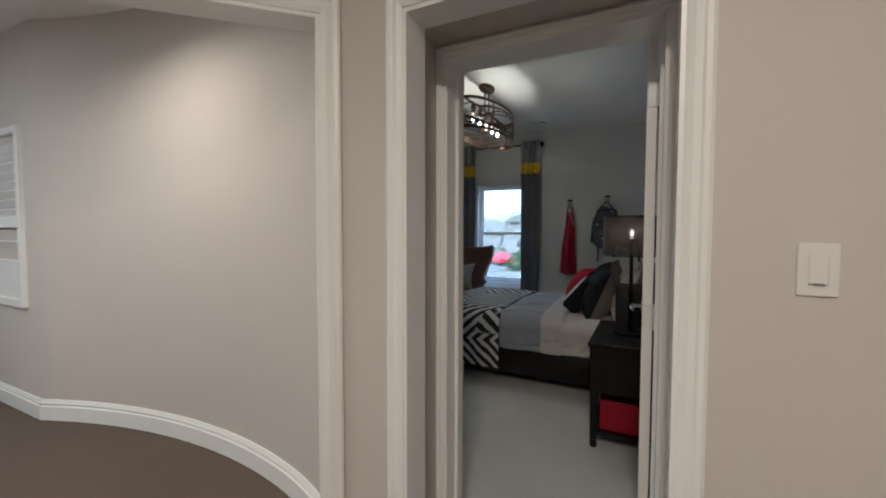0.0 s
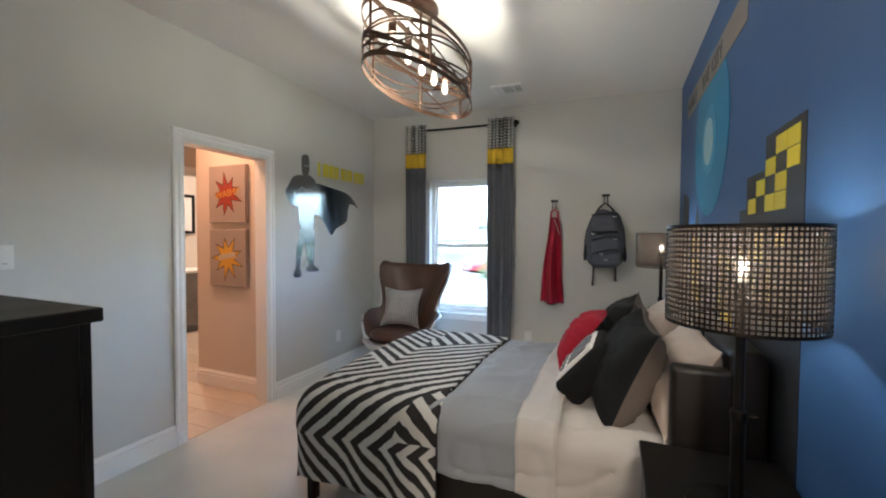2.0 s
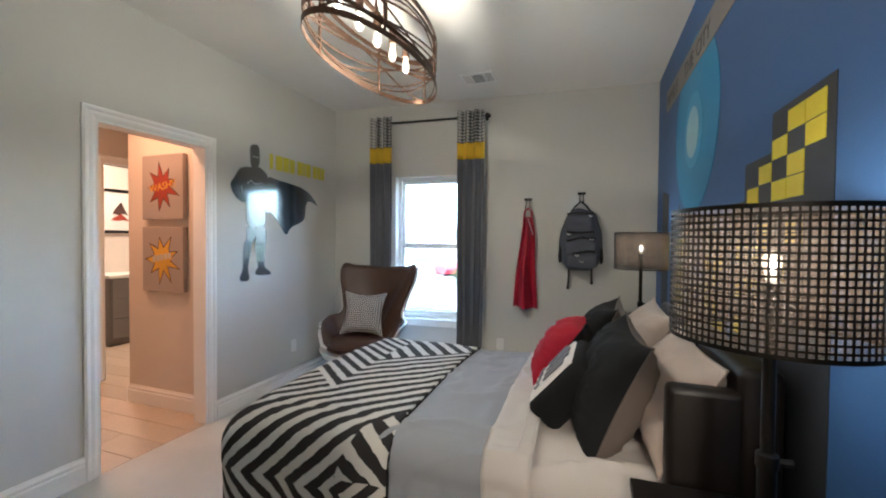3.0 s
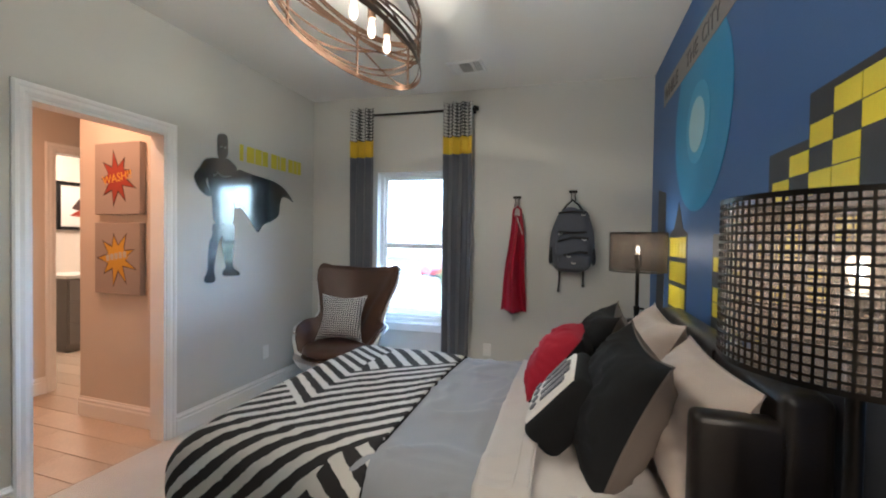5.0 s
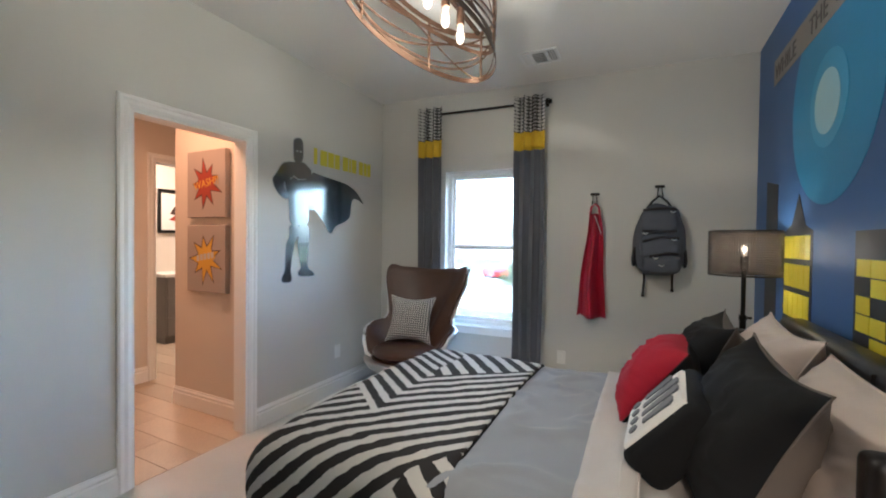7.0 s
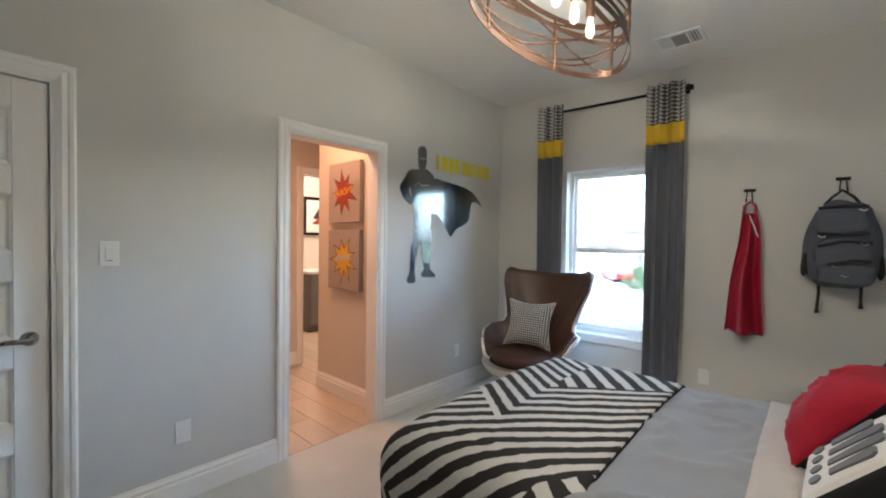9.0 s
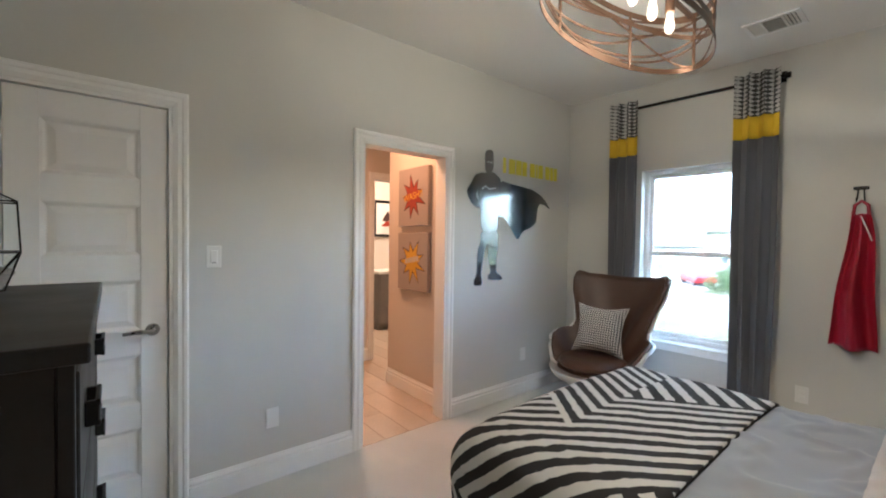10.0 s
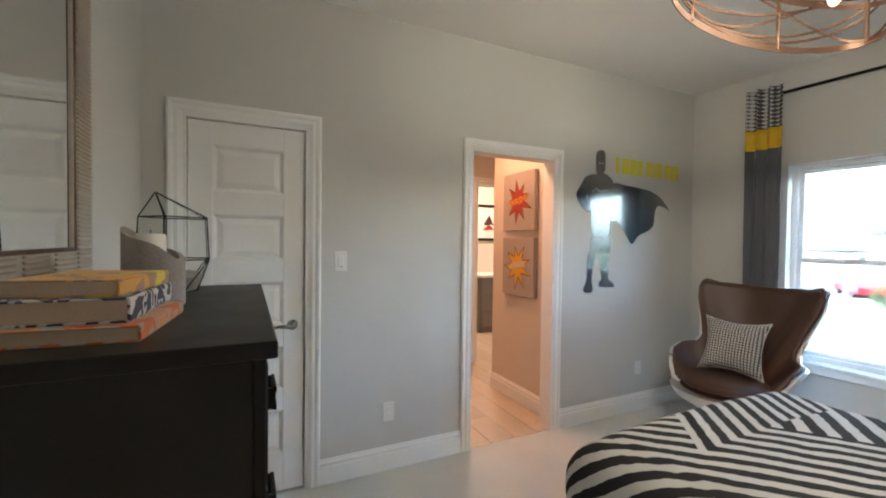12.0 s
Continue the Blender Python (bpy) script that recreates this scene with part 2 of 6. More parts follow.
def sheer(name, colour, cover):
    """A sheer lining: partly open weave, the rest passing and scattering light."""
    m = bpy.data.materials.new(name)
    m.use_nodes = True
    n, l, b = nodes_of(m)
    tl, tr, mx, m2 = n.new("ShaderNodeBsdfTranslucent"), n.new("ShaderNodeBsdfTransparent"), n.new("ShaderNodeMixShader"), n.new("ShaderNodeMixShader")
    df = n.new("ShaderNodeBsdfDiffuse")
    tc, ns = n.new("ShaderNodeTexCoord"), n.new("ShaderNodeTexNoise")
    ns.inputs["Scale"].default_value = 30.0
    l.new(tc.outputs["Object"], ns.inputs["Vector"])
    tl.inputs[0].default_value = df.inputs[0].default_value = (*colour, 1)
    m2.inputs[0].default_value = 0.5
    l.new(tl.outputs[0], m2.inputs[1])
    l.new(df.outputs[0], m2.inputs[2])
    l.new(math_node(m, "ADD", math_node(m, "MULTIPLY", ns.outputs[0], 0.08), cover - 0.04), mx.inputs[0])
    l.new(tr.outputs[0], mx.inputs[1])
    l.new(m2.outputs[0], mx.inputs[2])
    l.new(mx.outputs[0], n["Material Output"].inputs[0])
    return m


LINER = sheer("sheer_shade_lining", (0.14, 0.11, 0.09), 0.42)


def checker(name, c0, c1, n_per_m, rot=45.0, rough=0.85):
    """Small dotted weave on the cloth's own UV, in metres."""
    m = mat(name, c0, rough, vary=0.04, fine=380, bump=0.3, depth=0.001)
    n, l, b = nodes_of(m)
    uv = n.new("ShaderNodeUVMap")
    mp = n.new("ShaderNodeMapping")
    mp.inputs["Rotation"].default_value[2] = radians(rot)
    l.new(uv.outputs[0], mp.inputs[0])
    ck = n.new("ShaderNodeTexChecker")
    ck.inputs["Scale"].default_value = n_per_m
    l.new(mp.outputs[0], ck.inputs["Vector"])
    two_tone(m, ck.outputs["Fac"], c0, c1)
    return m


DOTS = checker("black_white_dot_weave", (0.66, 0.64, 0.62), (0.05, 0.05, 0.06), 78)
DOTSFINE = checker("black_white_curtain_check", (0.55, 0.54, 0.52), (0.06, 0.06, 0.065), 46)


def stripes_material():
    """Quilt of nested black and white chevrons, on the unrolled cloth: u along the bed, v across it."""
    m = mat("black_white_chevron_quilt", (0.6, 0.6, 0.58), 0.85, vary=0.05, scale=5, fine=330, bump=0.4, depth=0.001)
    n, l, b = nodes_of(m)
    uv = n.new("ShaderNodeUVMap")
    sp = n.new("ShaderNodeSeparateXYZ")
    l.new(uv.outputs[0], sp.inputs[0])
    u, v = sp.outputs[0], sp.outputs[1]

    def mix(fac, a, bb):
        return math_node(m, "ADD", math_node(m, "MULTIPLY", bb, fac), math_node(m, "MULTIPLY", a, math_node(m, "SUBTRACT", 1.0, fac)))

    du = math_node(m, "MULTIPLY", math_node(m, "ADD", u, 1.52), 0.88)
    near = math_node(m, "SUBTRACT", v, du)
    arms = math_node(m, "ADD", v, du)
    far = math_node(m, "ADD", math_node(m, "MULTIPLY", v, 0.62), math_node(m, "MULTIPLY", u, 0.80))
    side = math_node(m, "SUBTRACT", math_node(m, "SUBTRACT", 6.48, v), du)
    side2 = math_node(m, "ADD", math_node(m, "MULTIPLY", v, 0.8), math_node(m, "MULTIPLY", u, 0.62))
    is_arm = math_node(m, "MULTIPLY", math_node(m, "LESS_THAN", u, -1.52), math_node(m, "GREATER_THAN", arms, 3.73))
    f = mix(is_arm, near, arms)
    is_far = math_node(m, "MULTIPLY", math_node(m, "GREATER_THAN", near, 4.18), math_node(m, "GREATER_THAN", u, -1.52))
    f = mix(is_far, f, far)
    f = mix(math_node(m, "LESS_THAN", v, 3.24), f, side)
    is2 = math_node(m, "MULTIPLY", math_node(m, "GREATER_THAN", math_node(m, "SUBTRACT", u, math_node(m, "MULTIPLY", v, 0.45)), -2.78), math_node(m, "LESS_THAN", near, 3.22))
    is2 = math_node(m, "MULTIPLY", is2, math_node(m, "GREATER_THAN", v, 3.30))
    f = mix(is2, f, side2)
    wob = n.new("ShaderNodeTexNoise")
    wob.inputs["Scale"].default_value, wob.inputs["Detail"].default_value = 26.0, 2.0
    l.new(uv.outputs[0], wob.inputs["Vector"])
    f = math_node(m, "ADD", f, math_node(m, "MULTIPLY", math_node(m, "SUBTRACT", wob.outputs[0], 0.5), 0.020))
    st = math_node(m, "GREATER_THAN", math_node(m, "FRACT", math_node(m, "DIVIDE", math_node(m, "ADD", f, 10.0), 0.094)), 0.48)
    two_tone(m, st, (0.60, 0.59, 0.57), (0.018, 0.017, 0.019))
    return m


QUILT = stripes_material()


# ---- building helpers ----
def box(bm, lo, hi, bevel=0.0, m=None, seg=1):
    r = bmesh.ops.create_cube(bm, size=1.0)
    size = [max(1e-4, b - a) for a, b in zip(lo, hi)]
    mid = [(a + b) / 2 for a, b in zip(lo, hi)]
    bmesh.ops.transform(bm, matrix=Matrix.Translation(mid) @ Matrix.Diagonal((*size, 1)), verts=r["verts"])
    verts = r["verts"]
    if bevel:
        edges = {e for v in verts for e in v.link_edges}
        rb = bmesh.ops.bevel(bm, geom=list(edges), offset=min(bevel, min(size) * 0.45), segments=seg, affect="EDGES", profile=0.5)
        verts = list({v for f in rb["faces"] for v in f.verts} | {v for v in verts if v.is_valid})
    if m is not None:
        bmesh.ops.transform(bm, matrix=m, verts=verts)
    return verts


def tube(bm, pts, r, seg=10, closed=False, cap=True):
    """A round bar along points; r is one radius or one for each point."""
    pts = [Vector(p) for p in pts]
    rs = r if isinstance(r, (list, tuple)) else [r] * len(pts)
    rings, count = [], len(pts)
    ref = Vector((0.13, 0.27, 0.95)).normalized()
    for i, p in enumerate(pts):
        a = pts[(i - 1) % count] if (closed or i) else p
        b = pts[(i + 1) % count] if (closed or i < count - 1) else p
        d = (b - a).normalized()
        s = d.cross(ref)
        if s.length < 1e-3:
            s = d.cross(Vector((1, 0, 0)))
        s.normalize()
        t = d.cross(s)
        rings.append([bm.verts.new(p + rs[i] * (math.cos(k * math.tau / seg) * s + math.sin(k * math.tau / seg) * t)) for k in range(seg)])
    for i in range(count if closed else count - 1):
        a, b = rings[i], rings[(i + 1) % count]
        for k in range(seg):
            bm.faces.new((a[k], a[(k + 1) % seg], b[(k + 1) % seg], b[k]))
    if cap and not closed:
        bm.faces.new(rings[0][::-1])
        bm.faces.new(rings[-1])


def lathe(bm, profile, seg=32, centre=(0, 0), squash=(1, 1)):
    """Turns (radius, height) pairs about the upright axis."""
    rings = []
    for r, z in profile:
        rings.append([bm.verts.new((centre[0] + squash[0] * r * math.cos(k * math.tau / seg), centre[1] + squash[1] * r * math.sin(k * math.tau / seg), z)) for k in range(seg)])
    for a, b in zip(rings, rings[1:]):
        for k in range(seg):
            bm.faces.new((a[k], a[(k + 1) % seg], b[(k + 1) % seg], b[k]))
    if profile[0][0] > 1e-4:
        bm.faces.new(rings[0][::-1])
    if profile[-1][0] > 1e-4:
        bm.faces.new(rings[-1])


def prism(bm, outline, z0, z1, m=None):
    """An upright prism over an outline of (x, y)."""
    lo = [bm.verts.new((x, y, z0)) for x, y in outline]
    hi = [bm.verts.new((x, y, z1)) for x, y in outline]
    k = len(outline)
    bm.faces.new(lo[::-1])
    bm.faces.new(hi)
    for i in range(k):
        bm.faces.new((lo[i], lo[(i + 1) % k], hi[(i + 1) % k], hi[i]))
    if m is not None:
        bmesh.ops.transform(bm, matrix=m, verts=lo + hi)


def sweep(bm, profile, a, b, out):
    """Extrudes a (distance from wall, height) profile from a to b; out: the way off the wall."""
    a, b, out = Vector(a), Vector(b), Vector(out)
    va = [bm.verts.new(a + out * d + Vector((0, 0, h))) for d, h in profile]
    vb = [bm.verts.new(b + out * d + Vector((0, 0, h))) for d, h in profile]
    k = len(profile)
    for i in range(k):
        bm.faces.new((va[i], va[(i + 1) % k], vb[(i + 1) % k], vb[i]))
    bm.faces.new(va[::-1])
    bm.faces.new(vb)


def finish(bm, name, material, smooth=False):
    bmesh.ops.recalc_face_normals(bm, faces=bm.faces)
    me = bpy.data.meshes.new(name)
    bm.to_mesh(me)
    bm.free()
    if material:
        me.materials.append(material)
    if smooth:
        for p in me.polygons:
            p.use_smooth = True
        me.set_sharp_from_angle(angle=radians(38))
    return me


def part(name, bm, material, parent, label="", smooth=False, m=None):
    ob = new(name, finish(bm, name, material, smooth))
    ob.parent = parent
    if m is not None:
        ob.matrix_basis = m
    return tagged(ob, label)


def thing(name, label, category, m=None, group=""):
    ob = new(name)
    ob.empty_display_size = 0.1
    if m is not None:
        ob.matrix_world = m
    return tagged(ob, label, category, group, "")


def setting(name, bm, material, label, category, smooth=False, m=None):
    ob = new(name, finish(bm, name, material, smooth))
    if m is not None:
        ob.matrix_world = m
    return tagged(ob, label, category, "", "structure")


def group_setting(name, label, category, m=None):
    ob = new(name)
    if m is not None:
        ob.matrix_world = m
    return tagged(ob, label, category, "", "structure")


def fresh():
    return bmesh.new()


def sphere(bm, c, r, seg=12, squash=(1, 1, 1)):
    v = bmesh.ops.create_uvsphere(bm, u_segments=seg, v_segments=max(6, seg // 2), radius=r)["verts"]
    bmesh.ops.transform(bm, matrix=Matrix.Translation(c) @ Matrix.Diagonal((*squash, 1)), verts=v)


def wall_panel(bm, u0, u1, z0, z1, thick, holes=()):
    """A wall along local x from u0 to u1, its face at y = 0 and its back at y = thick, with openings (u, u, z, z) through it."""
    us = sorted({u0, u1, *(h[0] for h in holes), *(h[1] for h in holes)})
    zs = sorted({z0, z1, *(h[2] for h in holes), *(h[3] for h in holes)})
    full = lambda u, z: not any(h[0] < u < h[1] and h[2] < z < h[3] for h in holes)
    grid = {}

    def vert(i, k, y):
        key = (i, k, y)
        if key not in grid:
            grid[key] = bm.verts.new((us[i], y, zs[k]))
        return grid[key]
    solid = {(i, k): full((us[i] + us[i + 1]) / 2, (zs[k] + zs[k + 1]) / 2) for i in range(len(us) - 1) for k in range(len(zs) - 1)}
    for (i, k), s in solid.items():
        if not s:
            continue
        bm.faces.new((vert(i, k, 0), vert(i + 1, k, 0), vert(i + 1, k + 1, 0), vert(i, k + 1, 0)))
        bm.faces.new((vert(i, k, thick), vert(i, k + 1, thick), vert(i + 1, k + 1, thick), vert(i + 1, k, thick)))
        for di, dk, a, b in ((-1, 0, (i, k), (i, k + 1)), (1, 0, (i + 1, k), (i + 1, k + 1)), (0, -1, (i, k), (i + 1, k)), (0, 1, (i, k + 1), (i + 1, k + 1))):
            if not solid.get((i + di, k + dk), False):
                bm.faces.new((vert(*a, 0), vert(*b, 0), vert(*b, thick), vert(*a, thick)))


CASING = ((0, 0), (0.0, 0.068), (0.012, 0.068), (0.019, 0.058), (0.017, 0.045), (0.012, 0.038), (0.015, 0.02), (0.010, 0.006), (0.008, 0.0))


def casing(bm, u0, u1, top, y, out, width=0.068):
    """Door casing round an opening u0..u1 up to top on the plane y, standing off it in the direction out (+1 or -1), mitred at the corners."""
    path = [((u0, 0), (-1, 0)), ((u0, top), (-1, 1)), ((u1, top), (1, 1)), ((u1, 0), (1, 0))]
    rings = []
    for (u, z), (a, b) in path:
        rings.append([bm.verts.new((u + a * w * width / 0.068, y + out * d, z + b * w * width / 0.068)) for d, w in CASING])
    k = len(CASING)
    for p, q in zip(rings, rings[1:]):
        for i in range(k):
            bm.faces.new((p[i], p[(i + 1) % k], q[(i + 1) % k], q[i]))
    bm.faces.new(rings[0])
    bm.faces.new(rings[-1][::-1])


BASE = ((0, 0.001), (0.018, 0.001), (0.018, 0.100), (0.010, 0.106), (0.010, 0.112), (0.016, 0.118), (0.015, 0.126), (0.007, 0.136), (0.006, 0.146), (0, 0.146))


# local x of LEFT runs along world y, its local y towards the bathroom (-x)
LEFT = Matrix.Translation((XL, 0, 0)) @ Matrix.Rotation(radians(90), 4, "Z")

# ---- the large structure ----
RIGHT = Matrix.Translation((XR, 0, 0)) @ Matrix.Rotation(radians(-90), 4, "Z")
ENTRY = Matrix.Translation((0, YE, 0)) @ Matrix.Rotation(radians(180), 4, "Z")
HALL = Matrix.Translation((0, 1.25, 0))
DIAG = Matrix.Translation((-0.908, 1.252, 0)) @ Matrix.Rotation(radians(45), 4, "Z")
WIN = (0.715, 1.515, 0.56, 2.03)

bm = fresh()
box(bm, (XL - 0.002, 1.70, -0.12), (XR + 0.002, 6.2, 0.0))
setting("floor", bm, CARPET, "light grey cut-pile wall-to-wall bedroom carpet", "carpet")
bm = fresh()
box(bm, (XL - 0.12, 1.78, ZC), (XR + 0.1, 6.25, ZC + 0.12))
setting("ceiling", bm, CEIL, "flat off-white painted bedroom ceiling", "ceiling")

bm = fresh()
wall_panel(bm, 1.66, 6.02, 0, ZC, 0.12, ((1.95, 2.555, 0, 2.045), (3.605, 4.325, 0, 2.045)))
setting("wall_west", bm, WALL, "pale grey painted bedroom wall with two doorways", "wall", m=LEFT)
bm = fresh()
wall_panel(bm, -0.12, 3.32, 0, ZC, 0.16, (WIN,))
setting("wall_north", bm, WALL, "pale grey painted bedroom wall with a window", "wall", m=BACK)
bm = fresh()
wall_panel(bm, -6.3, -1.64, 0, ZC, 0.12)
setting("wall_east", bm, BLUE, "deep blue painted mural wall behind the bed", "wall", m=RIGHT)
bm = fresh()
wall_panel(bm, 0.95, -XL, 0, ZC, 0.10)
wall_panel(bm, -XR, 0.95, 0, ZC, 0.16, ((-0.122, 0.685, 0, 2.05),))
setting("wall_south", bm, WALL, "pale grey painted bedroom wall with the entry door", "wall", m=ENTRY)
bm = fresh()
wall_panel(bm, -0.93, 2.0, 0, ZC, 0.12, ((-0.652, 0.145, 0, 2.06),))
setting("wall_hall_north", bm, HALLWALL, "beige painted hall wall with a cased opening", "wall", m=HALL)
for _name, _lo, _hi in (("west", (-0.95, 1.37, 0), (-0.72, 1.62, ZC)), ("corner", (-0.985, 1.245, 0), (-0.925, 1.365, ZC)), ("head", (-0.72, 1.37, 2.10), (0.165, 1.62, ZC)), ("east", (0.165, 1.37, 0), (0.32, 1.638, ZC))):
    bm = fresh()
    box(bm, _lo, _hi)
    setting("wall_passage_" + _name, bm, HALLWALL, "beige painted side of the deep door passage", "wall")
bm = fresh()
wall_panel(bm, -2.6, -0.004, 0, ZC, 0.12, ((-2.05, -0.075, 0, 2.09),))
setting("wall_hall_diagonal", bm, HALLWALL, "beige painted diagonal hall wall with a wide opening", "wall", m=DIAG)


def curved_wall():
    pts = [(-5.6, 1.364), (-3.74, 1.354)]
    ctrl = [Vector((-3.74, 1.354)), Vector((-3.0, 1.66)), Vector((-2.2, 1.70)), Vector((-1.45, 1.60)), Vector((-1.06, 1.36))]
    n = len(ctrl) - 1
    for i in range(1, 25):
        t = i / 24
        p = Vector((0, 0))
        for k, c in enumerate(ctrl):
            p += c * (math.comb(n, k) * t ** k * (1 - t) ** (n - k))
        pts.append((p.x, p.y + 0.03 * math.sin(math.pi * t)))
    return pts


CURVE = curved_wall()
bm = fresh()
prism(bm, CURVE + [(x, y + 0.04) for x, y in reversed(CURVE)], 0, ZC)
setting("wall_curved", bm, HALLWALL, "curved beige painted wall beyond the hall opening", "wall", smooth=True)
bm = fresh()
for (x0, y0), (x1, y1) in zip(CURVE, CURVE[1:]):
    d = Vector((x1 - x0, y1 - y0, 0)).normalized()
    sweep(bm, BASE, (x0, y0, 0), (x1, y1, 0), (d.y, -d.x, 0))
setting("baseboard_curved", bm, TRIM, "white moulded baseboard bent along the curved wall", "baseboard", smooth=True)
bm = fresh()
box(bm, (-5.7, -2.6, -0.1), (2.0, 1.70, -0.004))
setting("floor_hall", bm, HALLFLOOR, "brown hall carpet", "carpet")
bm = fresh()
box(bm, (-5.7, -2.6, ZC), (2.1, 1.78, ZC + 0.1))
setting("ceiling_hall", bm, CEIL, "flat off-white hall ceiling", "ceiling")
bm = fresh()
box(bm, (-5.8, -2.7, 0), (2.1, -2.6, ZC))
box(bm, (2.0, -2.6, 0), (2.1, 1.37, ZC))
box(bm, (-5.8, -2.6, 0), (-5.7, 1.5, ZC))
setting("wall_hall_rest", bm, HALLWALL, "plain beige hall walls", "wall")

# bathroom passage beyond the doorway
BATHPAINT = mat("bath_paint", (0.66, 0.60, 0.53), 0.6, vary=0.02, scale=1.3, fine=160, bump=0.2, depth=0.001)
FARDOOR = Matrix.Translation((-4.75, 0, 0)) @ Matrix.Rotation(radians(90), 4, "Z")
FAROPEN = (4.66, 5.45, 0, 2.10)
bm = fresh()
box(bm, (-4.0, 4.415, 0), (XL - 0.12, 4.52, ZC))
setting("wall_bath_canvas", bm, BATHPAINT, "cream painted passage wall hung with two canvases", "wall")
bm = fresh()
wall_panel(bm, 3.1, 6.2, 0, ZC, 0.12, (FAROPEN,))
setting("wall_bath_inner", bm, BATHPAINT, "cream painted wall with an inner doorway", "wall", m=FARDOOR)
bm = fresh()
box(bm, (-6.62, 3.0, 0), (-6.5, 7.2, ZC))
setting("wall_bath_far", bm, BATHPAINT, "cream painted far wall with a framed print", "wall")
bm = fresh()
box(bm, (-6.5, 3.0, 0), (XL - 0.12, 3.1, ZC))
setting("wall_bath_south", bm, BATHPAINT, "plain cream passage wall", "wall")
bm = fresh()
box(bm, (-4.75, 6.2, 0), (-3.9, 6.3, ZC))
box(bm, (-4.0, 4.52, 0), (-3.9, 6.2, ZC))
setting("wall_bath_return", bm, BATHPAINT, "plain cream wall round the passage corner", "wall")
bm = fresh()
box(bm, (-6.5, 7.1, 0), (-4.75, 7.2, ZC))
box(bm, (-4.87, 6.2, 0), (-4.75, 7.1, ZC))
setting("wall_bath_end", bm, BATHPAINT, "plain cream wall closing the far room", "wall")
bm = fresh()
box(bm, (-6.62, 3.0, ZC), (XL - 0.12, 7.2, ZC + 0.1))
setting("ceiling_bath", bm, CEIL, "flat bathroom passage ceiling", "ceiling")
# unseen box, added to keep daylight out of the closet door's gap
bm = fresh()
box(bm, (XL - 0.72, 1.6, 0), (XL - 0.62, 3.0, ZC))
box(bm, (XL - 0.62, 1.6, 0), (XL - 0.12, 1.7, ZC))
box(bm, (XL - 0.62, 2.9, 0), (XL - 0.12, 3.0, ZC))
box(bm, (XL - 0.72, 1.6, ZC), (XL - 0.12, 3.0, ZC + 0.1))
box(bm, (XL - 0.72, 1.6, -0.12), (XL - 0.002, 3.0, -0.002))
setting("wall_closet", bm, WALL, "plain unseen box behind the closet door, shutting out daylight", "wall")

# baseboards of the bedroom
bm = fresh()
for y0, y1 in ((YE, 1.882), (2.623, 3.537), (4.393, 5.93)):
    sweep(bm, BASE, (XL, y0, 0), (XL, y1, 0), (1, 0, 0))
nb = Vector((BSLOPE, -1, 0)).normalized()
sweep(bm, BASE, (XL, back_y(XL), 0), (XR, back_y(XR), 0), nb)
sweep(bm, BASE, (XR, YE, 0), (XR, back_y(XR), 0), (-1, 0, 0))
sweep(bm, BASE, (XL, YE, 0), (-0.76, YE, 0), (0, 1, 0))
setting("baseboard", bm, TRIM, "tall white moulded baseboard", "baseboard")
bm = fresh()
sweep(bm, BASE, (-4.0, 4.415, 0), (XL - 0.12, 4.415, 0), (0, -1, 0))
sweep(bm, BASE, (-4.75, 3.1, 0), (-4.75, 4.598, 0), (1, 0, 0))
sweep(bm, BASE, (0.215, 1.25, 0), (2.0, 1.25, 0), (0, -1, 0))
setting("baseboard_passages", bm, TRIM, "white moulded baseboard of the passages", "baseboard")

# door linings and casings
bm = fresh()
casing(bm, 1.95, 2.555, 2.045, 0, -1)
casing(bm, 3.605, 4.325, 2.045, 0, -1)
for a, b in ((1.95, 2.555), (3.605, 4.325)):
    box(bm, (a - 0.002, -0.002, 0), (a + 0.016, 0.122, 2.047))
    box(bm, (b - 0.016, -0.002, 0), (b + 0.002, 0.122, 2.047))
    box(bm, (a + 0.016, -0.002, 2.029), (b - 0.016, 0.122, 2.047))
setting("trim_west_doors", bm, TRIM, "white moulded casings of the closet and bathroom doorways", "door casing", m=LEFT)
bm = fresh()
casing(bm, -0.652, 0.145, 2.06, 0, -1, 0.062)
box(bm, (-0.654, -0.003, 0), (-0.64, 0.123, 2.062))
box(bm, (0.133, -0.003, 0), (0.147, 0.123, 2.062))
box(bm, (-0.64, -0.003, 2.046), (0.133, 0.123, 2.062))
setting("trim_hall_opening", bm, TRIM, "white moulded casing of the hall opening", "door casing", m=HALL)
bm = fresh()
casing(bm, -0.122, 0.685, 2.05, 0, -1, 0.05)
casing(bm, -0.122, 0.685, 2.05, 0.16, 1, 0.035)
for a, b in ((-0.124, -0.110), (0.673, 0.687)):
    box(bm, (a, -0.003, 0), (b, 0.163, 2.052))
box(bm, (-0.110, -0.003, 2.038), (0.673, 0.163, 2.052))
box(bm, (0.660, 0.045, 0), (0.673, 0.08, 2.038))
box(bm, (-0.110, 0.045, 0), (-0.097, 0.08, 2.038))
setting("trim_entry_door", bm, TRIM, "white moulded frame of the bedroom door", "door casing", m=ENTRY)
bm = fresh()
casing(bm, -2.05, -0.075, 2.09, 0, -1)
box(bm, (-2.052, -0.003, 0), (-2.036, 0.123, 2.092))
box(bm, (-0.091, -0.003, 0), (-0.073, 0.123, 2.092))
box(bm, (-2.036, -0.003, 2.076), (-0.091, 0.123, 2.092))
setting("trim_hall_diagonal", bm, TRIM, "white moulded casing of the wide hall opening", "door casing", m=DIAG)
